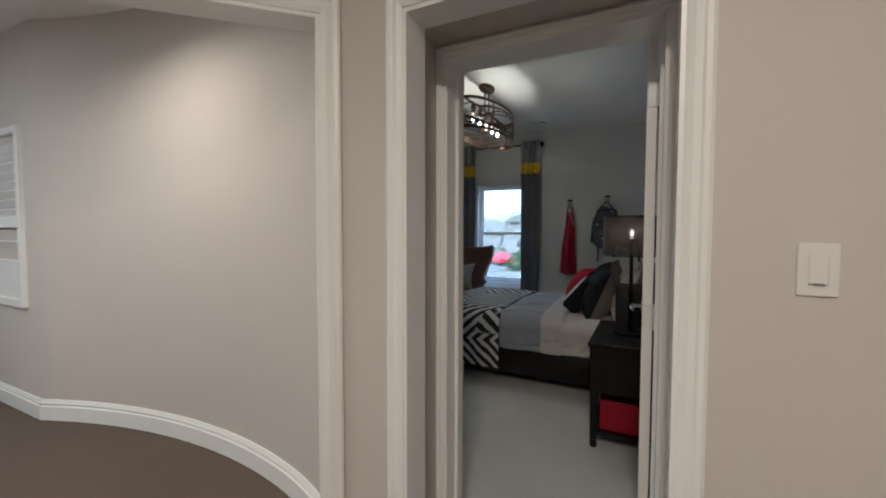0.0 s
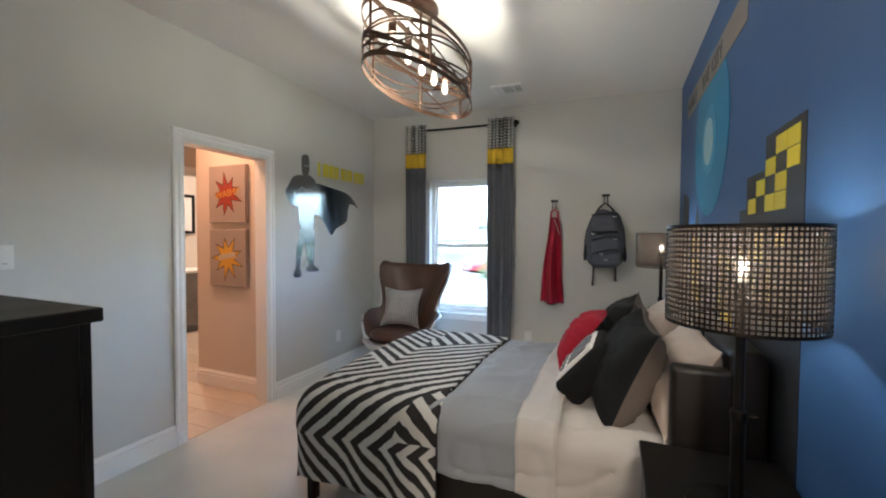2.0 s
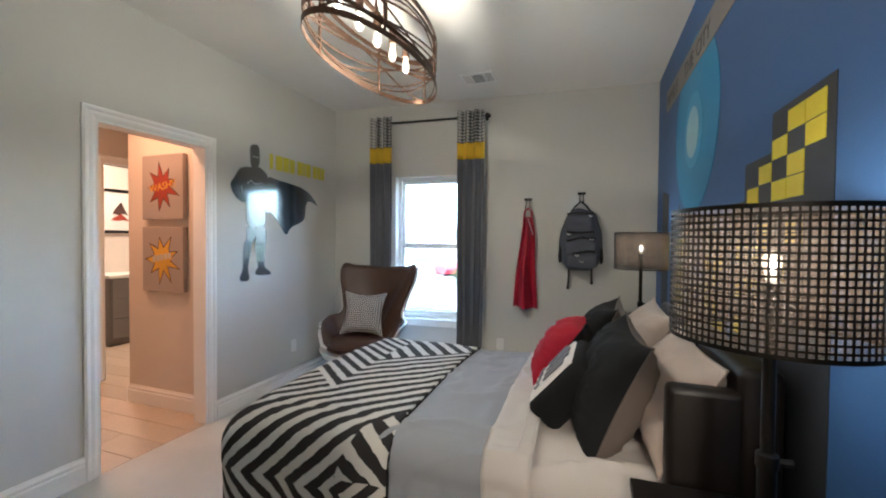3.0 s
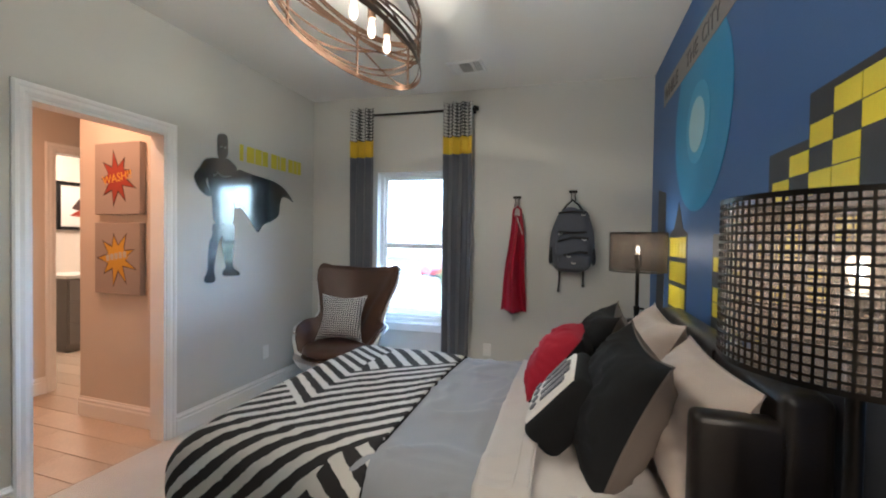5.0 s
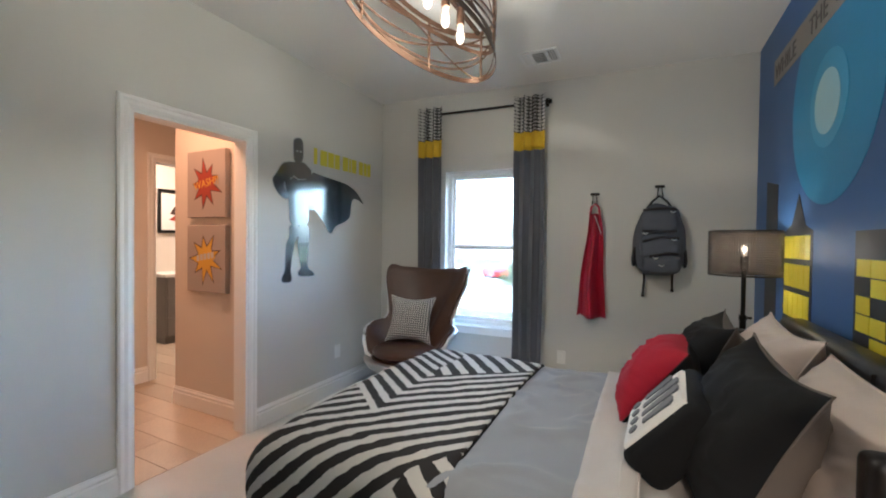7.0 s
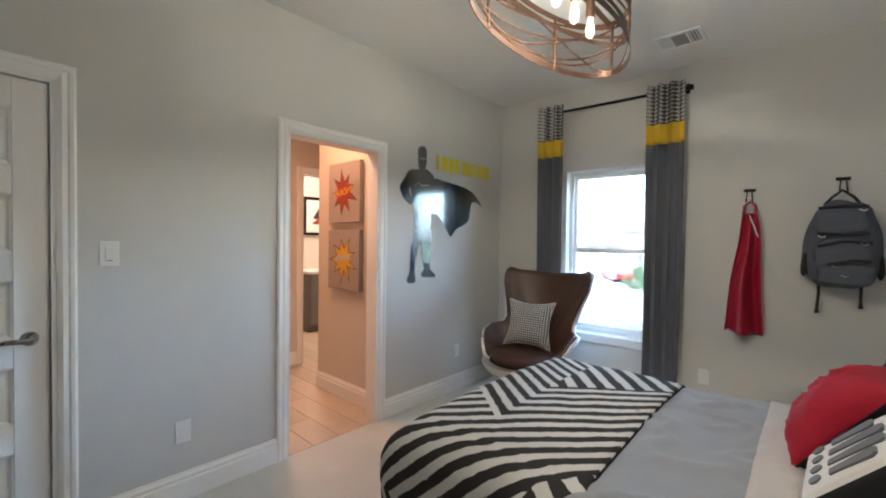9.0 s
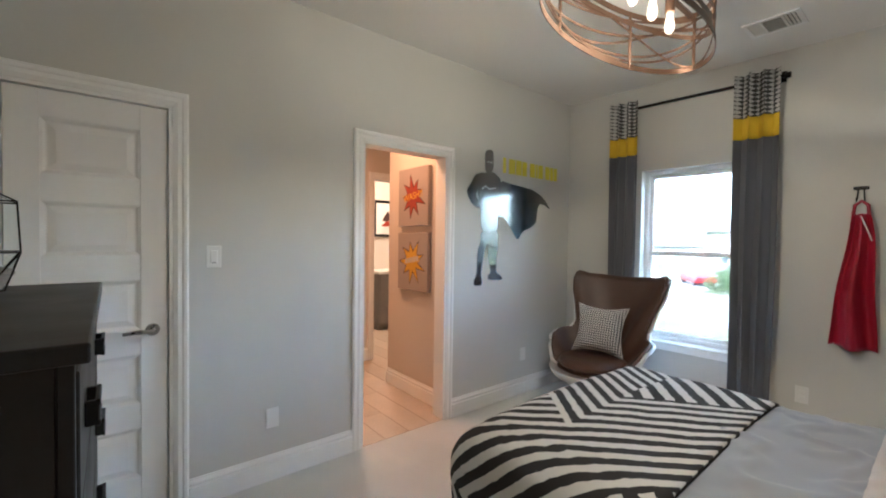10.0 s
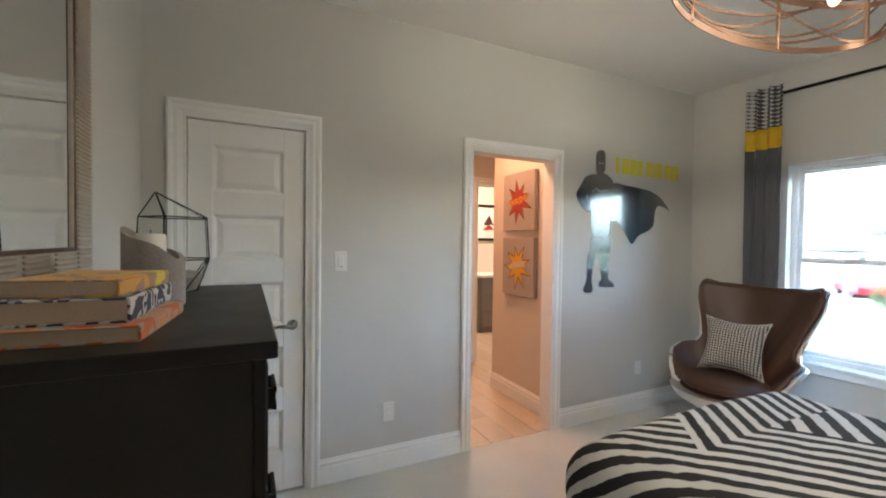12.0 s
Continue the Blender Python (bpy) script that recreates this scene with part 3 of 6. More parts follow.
bm = fresh()
casing(bm, FAROPEN[0], FAROPEN[1], FAROPEN[3], 0, -1, 0.062)
box(bm, (FAROPEN[0] - 0.002, -0.002, 0), (FAROPEN[0] + 0.016, 0.122, FAROPEN[3]))
box(bm, (FAROPEN[1] - 0.016, -0.002, 0), (FAROPEN[1] + 0.002, 0.122, FAROPEN[3]))
box(bm, (FAROPEN[0] + 0.016, -0.002, FAROPEN[3] - 0.018), (FAROPEN[1] - 0.016, 0.122, FAROPEN[3] + 0.002))
setting("trim_bath_doorways", bm, TRIM, "white moulded casing of the inner doorway", "door casing", m=FARDOOR)


# ---- doors ----
def door_leaf(name, width, height, label, m, hinge_left=True, thick=0.036):
    """Five-panel door, hinged at local x = 0, its leaf towards +x, faces at y = 0 and y = thick."""
    d = tagged(new(name), label, "door", "", "structure")
    d.matrix_world = m
    stile, rail, panels = 0.110, 0.118, 5
    bottom = 0.215
    ph = (height - bottom - rail * panels) / panels
    bm = fresh()
    box(bm, (0, 0, 0), (stile, thick, height), 0.002)
    box(bm, (width - stile, 0, 0), (width, thick, height), 0.002)
    z = bottom
    box(bm, (stile, 0.0005, 0), (width - stile, thick - 0.0005, bottom))
    tops = []
    for _ in range(panels):
        tops.append(z)
        box(bm, (stile, 0.0005, z + ph), (width - stile, thick - 0.0005, z + ph + rail))
        z += ph + rail
    part("frame", bm, DOORW, d)
    for z in tops:
        bm = fresh()
        x0, x1, z0, z1 = stile, width - stile, z, z + ph
        for y, s in ((0.0, 1), (thick, -1)):
            # sticking, sunk flat and raised field, as nested rectangles of changing depth
            steps = ((0, 0.0), (0.008, 0.004), (0.016, 0.011), (0.022, 0.012), (0.050, 0.004), (0.052, 0.004))
            rings = [[bm.verts.new((a, y + s * dep, b)) for a, b in ((x0 + i, z0 + i), (x1 - i, z0 + i), (x1 - i, z1 - i), (x0 + i, z1 - i))] for i, dep in steps]
            for p, q in zip(rings, rings[1:]):
                for k in range(4):
                    bm.faces.new((p[k], p[(k + 1) % 4], q[(k + 1) % 4], q[k]))
            bm.faces.new(rings[-1])
        part("panel", bm, DOORW, d)
    h = None
    for y, s in ((0.0, -1), (thick, 1)):
        bm = fresh()
        zc, xc = 0.93, width - 0.062
        tube(bm, [(xc, y, zc), (xc, y + s * 0.012, zc)], [0.030, 0.026], 20)
        tube(bm, [(xc, y + s * 0.01, zc), (xc, y + s * 0.052, zc)], 0.010, 12)
        pts = [(xc + 0.005, y + s * 0.052, zc), (xc - 0.03, y + s * 0.055, zc + 0.002), (xc - 0.075, y + s * 0.054, zc + 0.003), (xc - 0.118, y + s * 0.048, zc - 0.002)]
        tube(bm, pts, [0.011, 0.011, 0.010, 0.008], 12)
        part("door_handle", bm, NICKEL, d, "satin nickel lever handle", True)
    for z in (0.22, height / 2, height - 0.2):
        bm = fresh()
        box(bm, (-0.004, 0.002, z - 0.045), (0.0, thick - 0.002, z + 0.045), 0.001)
        tube(bm, [(-0.006, 0.0, z - 0.048), (-0.006, 0.0, z + 0.048)], 0.006, 8)
        part("hinge", bm, PLASTIC, d, "white painted hinge", True)
    return d


# bedroom door, swung open against the mural wall: hinge at the passage, leaf running away from it
door_leaf("door_1", 0.80, 2.03, "white five-panel bedroom door standing open", Matrix.Translation((0.092, 1.792, 0.008)) @ Matrix.Rotation(radians(90.3), 4, "Z"))
# closet door, shut; hinge on the side towards the entry wall
door_leaf("door_2", 0.565, 2.014, "white five-panel closet door, shut", Matrix.Translation((XL - 0.016, 1.970, 0.010)) @ Matrix.Rotation(radians(90), 4, "Z"))

# strike plate on the bedroom door's frame
bm = fresh()
box(bm, (-0.6735, 1.725, 0.90), (-0.6715, 1.76, 0.99), 0.0005)
setting("trim_strike_plate", bm, NICKEL, "satin nickel strike plate", "hardware")


# ---- window ----
def window():
    w = group_setting("window_1", "white single-hung vinyl window in a plastered recess", "window", BACK)
    u0, u1, z0, z1 = WIN
    y = 0.085
    bm = fresh()
    f = 0.038
    box(bm, (u0, y - 0.01, z0), (u0 + f, y + 0.05, z1), 0.004)
    box(bm, (u1 - f, y - 0.01, z0), (u1, y + 0.05, z1), 0.004)
    box(bm, (u0 + f, y - 0.01, z1 - f), (u1 - f, y + 0.05, z1), 0.004)
    box(bm, (u0 + f, y - 0.01, z0), (u1 - f, y + 0.05, z0 + f), 0.004)
    part("window_frame", bm, TRIM, w)
    zm = 1.305
    for name, a, b, yy in (("lower_sash", z0 + f, zm + 0.018, y), ("upper_sash", zm - 0.018, z1 - f, y + 0.022)):
        bm = fresh()
        s = 0.030
        a0, a1 = u0 + f, u1 - f
        box(bm, (a0, yy, a), (a0 + s, yy + 0.02, b), 0.003)
        box(bm, (a1 - s, yy, a), (a1, yy + 0.02, b), 0.003)
        box(bm, (a0 + s, yy, b - s), (a1 - s, yy + 0.02, b), 0.003)
        box(bm, (a0 + s, yy, a), (a1 - s, yy + 0.02, a + s), 0.003)
        sash = part(name, bm, TRIM, w)
        bm = fresh()
        box(bm, (a0 + s - 0.004, yy + 0.008, a + s - 0.004), (a1 - s + 0.004, yy + 0.012, b - s + 0.004))
        p = part("pane", bm, TINTGLASS, sash, "glass pane, darkened to dim the view outdoors")
        p.visible_shadow = False
    bm = fresh()
    box(bm, (u0 - 0.035, -0.028, z0 - 0.022), (u1 + 0.035, y - 0.01, z0 + 0.001), 0.006, seg=2)
    box(bm, (u0 - 0.02, -0.014, z0 - 0.075), (u1 + 0.02, 0.0, z0 - 0.022), 0.003)
    part("window_sill", bm, TRIM, w)
    bm = fresh()
    box(bm, (u0 - 0.0, -0.003, z0), (u0 + 0.004, y - 0.01, z1))
    box(bm, (u1 - 0.004, -0.003, z0), (u1, y - 0.01, z1))
    box(bm, (u0 + 0.004, -0.003, z1 - 0.004), (u1 - 0.004, y - 0.01, z1))
    part("reveal", bm, TRIM, w)


window()


# ---- wall plates ----
def wall_plate(m, kind):
    d = thing("light_switch" if kind == "switch" else "wall_outlet", "white rocker light switch on the wall" if kind == "switch" else "white duplex outlet plate near the floor", "switch" if kind == "switch" else "outlet", m)
    bm = fresh()
    box(bm, (-0.036, -0.006, -0.058), (0.036, 0, 0.058), 0.004, seg=2)
    part("plate", bm, PLASTIC, d)
    if kind == "switch":
        bm = fresh()
        box(bm, (-0.017, -0.011, -0.033), (0.017, -0.005, 0.033), 0.003)
        part("rocker", bm, PLASTIC, d)
        # dark strip stands for the shade at the rocker's lower edge
        bm = fresh()
        box(bm, (-0.010, -0.0135, -0.032), (0.010, -0.0105, -0.029), 0.001)
        part("painted_shade_line", bm, GREYWOOD, d)
    else:
        for z in (-0.02, 0.02):
            bm = fresh()
            box(bm, (-0.016, -0.009, z - 0.014), (0.016, -0.005, z + 0.014), 0.004)
            part("socket", bm, PLASTIC, d)
    return d


wall_plate(LEFT @ pose(2.735, 0, 1.295), "switch")
wall_plate(LEFT @ pose(3.035, 0, 0.36), "outlet")
wall_plate(LEFT @ pose(5.25, 0, 0.36), "outlet")
wall_plate(BACK @ pose(1.83, 0, 0.36), "outlet")
wall_plate(HALL @ pose(0.402, 0, 1.258), "switch")


# ---- bed ----
BX0, BX1, BY0, BY1, BTOP = -1.84, -0.02, 3.46, 4.86, 0.60


def drape(bm, u0, u1, top, near_hem, far_hem, foot_hem=None, radius=0.11, lift=0.0, step=0.03, wave=0.006, seed=0.0, crease=0.0):
    """A cloth over the bed from u0 (foot side) to u1, hanging over both long sides, and over the foot when foot_hem is given. Its UV is the unrolled cloth in metres."""
    uvl = bm.loops.layers.uv.new("UVMap")
    y0, y1 = BY0 - lift, BY1 + lift
    rnd = radius

    def fold(s, edge, sign, hem):
        """s: how far the cloth has passed the rounding's start; gives the way outwards and the drop."""
        q = rnd * math.pi / 2
        if s <= 0:
            return 0.0, 0.0
        if s < q:
            a = s / rnd
            return rnd * math.sin(a), rnd * (1 - math.cos(a))
        return rnd, rnd + (s - q)
    near_len = (top - near_hem) - rnd + rnd * math.pi / 2
    far_len = (top - far_hem) - rnd + rnd * math.pi / 2
    vs = np.arange(y0 + rnd - near_len, y1 - rnd + far_len + step * 0.5, step)
    foot_len = 0 if foot_hem is None else (top - foot_hem) - rnd + rnd * math.pi / 2
    ustart = u0 + rnd - foot_len if foot_hem is not None else u0
    us = np.linspace(ustart, u1, max(3, int((u1 - ustart) / step)))
    grid = []
    for u in us:
        row = []
        for v in vs:
            y, dv = v, 0.0
            if v < y0 + rnd:
                o, dv = fold(y0 + rnd - v, y0, -1, near_hem)
                y = y0 + rnd - o
            elif v > y1 - rnd:
                o, dv = fold(v - (y1 - rnd), y1, 1, far_hem)
                y = y1 - rnd + o
            x, du = u, 0.0
            if foot_hem is not None and u < u0 + rnd:
                o, du = fold(u0 + rnd - u, u0, -1, foot_hem)
                x = u0 + rnd - o
            drop = (du ** 5 + dv ** 5) ** 0.2
            n = noise.noise(Vector((u * 3.1 + seed, v * 3.1, seed))) * wave + noise.noise(Vector((u * 9 + seed, v * 7, 3 + seed))) * wave * 0.5
            if crease:
                q1 = noise.noise(Vector((u * 2.2 + v * 1.3 + seed, v * 5.0 - u * 2.6, seed * 1.7)))
                q2 = noise.noise(Vector((u * 6.0 - v * 2.0, v * 2.4 + u * 1.5, seed * 0.7 + 5)))
                n += crease * (max(0.0, 1 - abs(q1) * 7) + 0.7 * max(0.0, 1 - abs(q2) * 6))
            crown = 0.028 * (1 - ((v - (y0 + y1) / 2) / ((y1 - y0) / 2)) ** 2) if dv == 0 else 0.0
            hang = min(1.0, dv / 0.25) * 0.010 * math.sin(u * 21 + seed + 2 * math.sin(u * 5)) if dv > 0 else 0.0
            hang_u = min(1.0, du / 0.25) * 0.010 * math.sin(v * 19 + seed) if du > 0 else 0.0
            sgn = -1 if v < (y0 + y1) / 2 else 1
            row.append((bm.verts.new((x - hang_u + (n if du > 0.1 else 0), y + sgn * hang + (n if dv > 0.1 else 0), top - drop + crown + (n if drop < 0.1 else 0))), (u, v)))
        grid.append(row)
    for i in range(len(us) - 1):
        for k in range(len(vs) - 1):
            q = (grid[i][k], grid[i + 1][k], grid[i + 1][k + 1], grid[i][k + 1])
            face = bm.faces.new([a for a, _ in q])
            for loop, (_, uvv) in zip(face.loops, q):
                loop[uvl].uv = uvv
    return [[a.co.copy() for a, _ in row] for row in grid]


def thicken(ob, t, offset=1.0):
    md = ob.modifiers.new("thickness", "SOLIDIFY")
    md.thickness, md.offset = t, offset
    return ob


def bed():
    b = thing("bed", "bed with a dark leather frame and winged headboard", "bed")
    bm = fresh()
    box(bm, (BX0 + 0.03, BY0 + 0.03, 0.10), (BX1, BY0 + 0.07, 0.36), 0.012, seg=2)
    box(bm, (BX0 + 0.03, BY1 - 0.07, 0.10), (BX1, BY1 - 0.03, 0.36), 0.012, seg=2)
    box(bm, (BX0 + 0.02, BY0 + 0.03, 0.10), (BX0 + 0.06, BY1 - 0.03, 0.38), 0.012, seg=2)
    box(bm, (BX0 + 0.06, BY0 + 0.07, 0.30), (BX1, BY1 - 0.07, 0.335))
    part("bed_frame", bm, BLACKLEATHER, b, "dark leather side rails", True)
    for x, y in ((BX0 + 0.0, BY0 + 0.0), (BX0 + 0.0, BY1 - 0.055), (-0.1, BY0 + 0.02), (-0.1, BY1 - 0.07)):
        bm = fresh()
        box(bm, (x, y, 0.0), (x + 0.05, y + 0.05, 0.40 if x < -1 else 0.12), 0.006)
        part("leg", bm, BLACKWOOD, b)
    bm = fresh()
    box(bm, (0.03, BY0 - 0.01, 0.10), (0.145, BY1 + 0.01, 1.015), 0.03, seg=3)
    hb = part("headboard", bm, BLACKLEATHER, b, "padded dark leather headboard", True)
    for y0 in (BY0 - 0.01, BY1 - 0.07):
        bm = fresh()
        box(bm, (-0.15, y0, 0.10), (0.05, y0 + 0.08, 0.942), 0.022, seg=3)
        part("wing", bm, BLACKLEATHER, hb, "", True)
    for y in (3.93, 4.40):
        bm = fresh()
        box(bm, (0.022, y - 0.003, 0.35), (0.035, y + 0.003, 1.0), 0.002)
        part("seam", bm, BLACKLEATHER, hb)
    bm = fresh()
    box(bm, (BX0 + 0.07, BY0 + 0.05, 0.34), (0.02, BY1 - 0.05, BTOP - 0.03), 0.06, seg=3)
    part("mattress", bm, SHEET, b, "white mattress", True)
    return b


bed()
bm = fresh()
drape(bm, -1.10, -0.08, BTOP + 0.002, 0.335, 0.34, None, 0.10, 0.0, 0.014, 0.009, 7.0, 0.013)
ob = new("fitted_sheet", finish(bm, "fitted_sheet", SHEET, True))
tagged(ob, "white cotton sheet drawn over the mattress", "sheet")
thicken(ob, 0.005)
bm = fresh()
grid = drape(bm, -1.13, -0.705, BTOP + 0.016, 0.335, 0.33, None, 0.10, 0.012, 0.014, 0.009, 7.0, 0.013)
cover = thing("duvet", "pale grey cotton duvet across the bed", "duvet")
thicken(part("cloth", bm, DUVET, cover, "", True), 0.012)
for row in (grid[-1], grid[-4]):
    bm = fresh()
    tube(bm, [q + Vector((0, 0, 0.006)) for q in row[::2]], 0.004, 6)
    part("hem", bm, DUVET, cover, "stitched hem", True)
bm = fresh()
grid = drape(bm, -0.715, -0.55, BTOP + 0.031, 0.335, 0.33, None, 0.10, 0.026, 0.014, 0.009, 7.0, 0.013)
cover = thing("sheet_fold", "white top sheet turned back over the duvet", "sheet")
thicken(part("cloth", bm, SHEET, cover, "", True), 0.007)
for row in (grid[-1], grid[-4]):
    bm = fresh()
    tube(bm, [q + Vector((0, 0, 0.006)) for q in row[::2]], 0.004, 6)
    part("hem", bm, SHEET, cover, "stitched hem", True)
bm = fresh()
hem = drape(bm, -1.86, -1.07, BTOP + 0.034, 0.155, 0.20, 0.30, 0.13, 0.032, 0.025, 0.007, 2.0)
quilt = thing("quilt_throw", "black and white chevron quilt draped over the bed's foot", "blanket")
thicken(part("cloth", bm, QUILT, quilt, "", True), 0.012)
for edge in ([row[0] for row in hem], [row[-1] for row in hem], hem[0], hem[-1]):
    bm = fresh()
    tube(bm, edge[::2] + [edge[-1]], 0.005, 8)
    part("binding", bm, BLACKFAB, quilt, "black bound edge", True)


# ---- pillows ----
def cushion(name, label, w, h, t, material, m, back=None, pinch=0.20, seed=1.0):
    """A filled cushion in its own x-z plane, its front towards -y, with drawn-in sides and pointed corners."""
    n = 34
    d = new(name)
    d.matrix_world = m
    tagged(d, label, "pillow")

    def at(i, k, side):
        a, c = -1 + 2 * i / n, -1 + 2 * k / n
        x = a * w / 2 * (1 - pinch * (1 - a * a) * 0.0 - pinch * (1 - c * c) * abs(a) ** 3 * 0.9)
        z = c * h / 2 * (1 - pinch * (1 - a * a) * abs(c) ** 3 * 0.9)
        e = max(0.0, (1 - abs(a) ** 2.7) * (1 - abs(c) ** 2.7)) ** 0.62
        wr = noise.noise(Vector((a * 2.2 + seed, c * 2.2, side * 3 + seed))) * 0.10
        ray = math.atan2(c, a) * 7 + seed
        wr += 0.05 * min(1.0, a * a + c * c) * noise.noise(Vector((ray, (a * a + c * c) * 1.5, seed)))
        edge = max(abs(a), abs(c)) ** 3
        run = noise.noise(Vector((math.atan2(c, a) * 5.5 + seed, 0.7 * (a * a + c * c), seed * 2.1 + side)))
        wr += 0.06 * edge * max(0.0, 1 - abs(run) * 4) - 0.02 * edge
        fold = noise.noise(Vector((a * 1.6 + c * 1.1 + seed, c * 3.4 - a * 2.0, seed + side)))
        wr += 0.10 * max(0.0, 1 - abs(fold) * 6)
        return (x, side * t / 2 * e * (1 + wr), z)
    for side, pname, mm in ((-1, "front", material), (1, "back", back or material)):
        bm = fresh()
        uvl = bm.loops.layers.uv.new("UVMap")
        g = [[bm.verts.new(at(i, k, side)) for k in range(n + 1)] for i in range(n + 1)]
        for i in range(n):
            for k in range(n):
                f = bm.faces.new((g[i][k], g[i + 1][k], g[i + 1][k + 1], g[i][k + 1]) if side < 0 else (g[i][k], g[i][k + 1], g[i + 1][k + 1], g[i + 1][k]))
                for lp in f.loops:
                    lp[uvl].uv = (lp.vert.co.x, lp.vert.co.z)
        me = bpy.data.meshes.new(pname)
        bm.to_mesh(me)
        bm.free()
        me.materials.append(mm)
        for p in me.polygons:
            p.use_smooth = True
        ob = new(pname, me)
        ob.parent = d
    # piping round the edge
    bm = fresh()
    ring = [at(i, 0, 0) for i in range(n)] + [at(n, k, 0) for k in range(n)] + [at(n - i, n, 0) for i in range(n)] + [at(0, n - k, 0) for k in range(n)]
    tube(bm, ring, 0.004, 6, closed=True)
    part("piping", bm, back or material, d, "", True)
    return d


def lean(x, y, z, turn, tilt, roll=0.0):
    """Faces the foot of the bed (-x): turn about the upright axis, tilt backwards."""
    return Matrix.Translation((x, y, z)) @ Matrix.Rotation(radians(-90 + turn), 4, "Z") @ Matrix.Rotation(radians(-tilt), 4, "X") @ Matrix.Rotation(radians(roll), 4, "Y")


TOPZ = BTOP + 0.035
cushion("sleeping_pillow", "plump ivory sateen pillow against the headboard", 0.68, 0.40, 0.20, PILLOWW, lean(-0.075, 3.83, TOPZ + 0.18, 0, 26), seed=3, pinch=0.10)
cushion("sleeping_pillow", "plump ivory sateen pillow against the headboard", 0.68, 0.44, 0.23, PILLOWW, lean(-0.085, 4.50, TOPZ + 0.195, 0, 22), seed=5)
cushion("euro_pillow", "large charcoal pillow with a taupe back", 0.52, 0.50, 0.24, BLACKFAB, lean(-0.290, 3.815, TOPZ + 0.178, 6, 22, 4), TAUPE, seed=8, pinch=0.16)
cushion("euro_pillow", "large charcoal pillow with a taupe back", 0.50, 0.47, 0.25, BLACKFAB, lean(-0.31, 4.45, TOPZ + 0.20, -4, 22), TAUPE, seed=9, pinch=0.26)
cushion("red_cushion", "red cushion with a black back", 0.42, 0.38, 0.23, REDFAB, lean(-0.49, 4.27, TOPZ + 0.178, -6, 36), BLACKFAB, seed=12, pinch=0.08)


def box_cushion(m):
    d = thing("boxed_cushion", "white boxed cushion with black sides and grey bars", "pillow", m)
    w, h, t = 0.30, 0.30, 0.15
    bm = fresh()
    box(bm, (-w / 2, -t / 2, -h / 2), (w / 2, t / 2, h / 2), 0.035, seg=4)
    part("gusset", bm, BLACKFAB, d, "black side band", True)
    bm = fresh()
    n = 14
    g = [[None] * (n + 1) for _ in range(n + 1)]
    for i in range(n + 1):
        for k in range(n + 1):
            a, c = -1 + 2 * i / n, -1 + 2 * k / n
            e = max(0, (1 - a ** 6) * (1 - c ** 6))
            g[i][k] = bm.verts.new((a * (w / 2 - 0.014), -t / 2 - 0.0035 - 0.012 * e ** 0.6 + 0.022 * max(abs(a), abs(c)) ** 14, c * (h / 2 - 0.014)))
    for i in range(n):
        for k in range(n):
            bm.faces.new((g[i][k], g[i + 1][k], g[i + 1][k + 1], g[i][k + 1]))
    part("face", bm, WHITEFAB, d, "white printed face", True)
    for x, z0, z1 in ((-0.084, -0.030, 0.088), (-0.029, -0.036, 0.112), (0.027, -0.036, 0.112), (0.081, -0.030, 0.092)):
        bm = fresh()
        ring = [(x - 0.013, z0), (x + 0.013, z0), (x + 0.022, z1 - 0.012), (x + 0.014, z1), (x - 0.014, z1), (x - 0.022, z1 - 0.012)]
        prism(bm, ring, t / 2 + 0.012, t / 2 + 0.0195, pose(0, 0, 0, 90))
        part("printed_bar", bm, GREYFAB, d)
        bm = fresh()
        prism(bm, [(x + 0.017 * math.cos(k * math.tau / 16), -0.072 + 0.017 * math.sin(k * math.tau / 16)) for k in range(16)], t / 2 + 0.010, t / 2 + 0.0195, pose(0, 0, 0, 90))
        part("printed_dot", bm, GREYFAB, d)
    return d


box_cushion(lean(-0.450, 3.865, TOPZ + 0.144, 2, 40, 8))


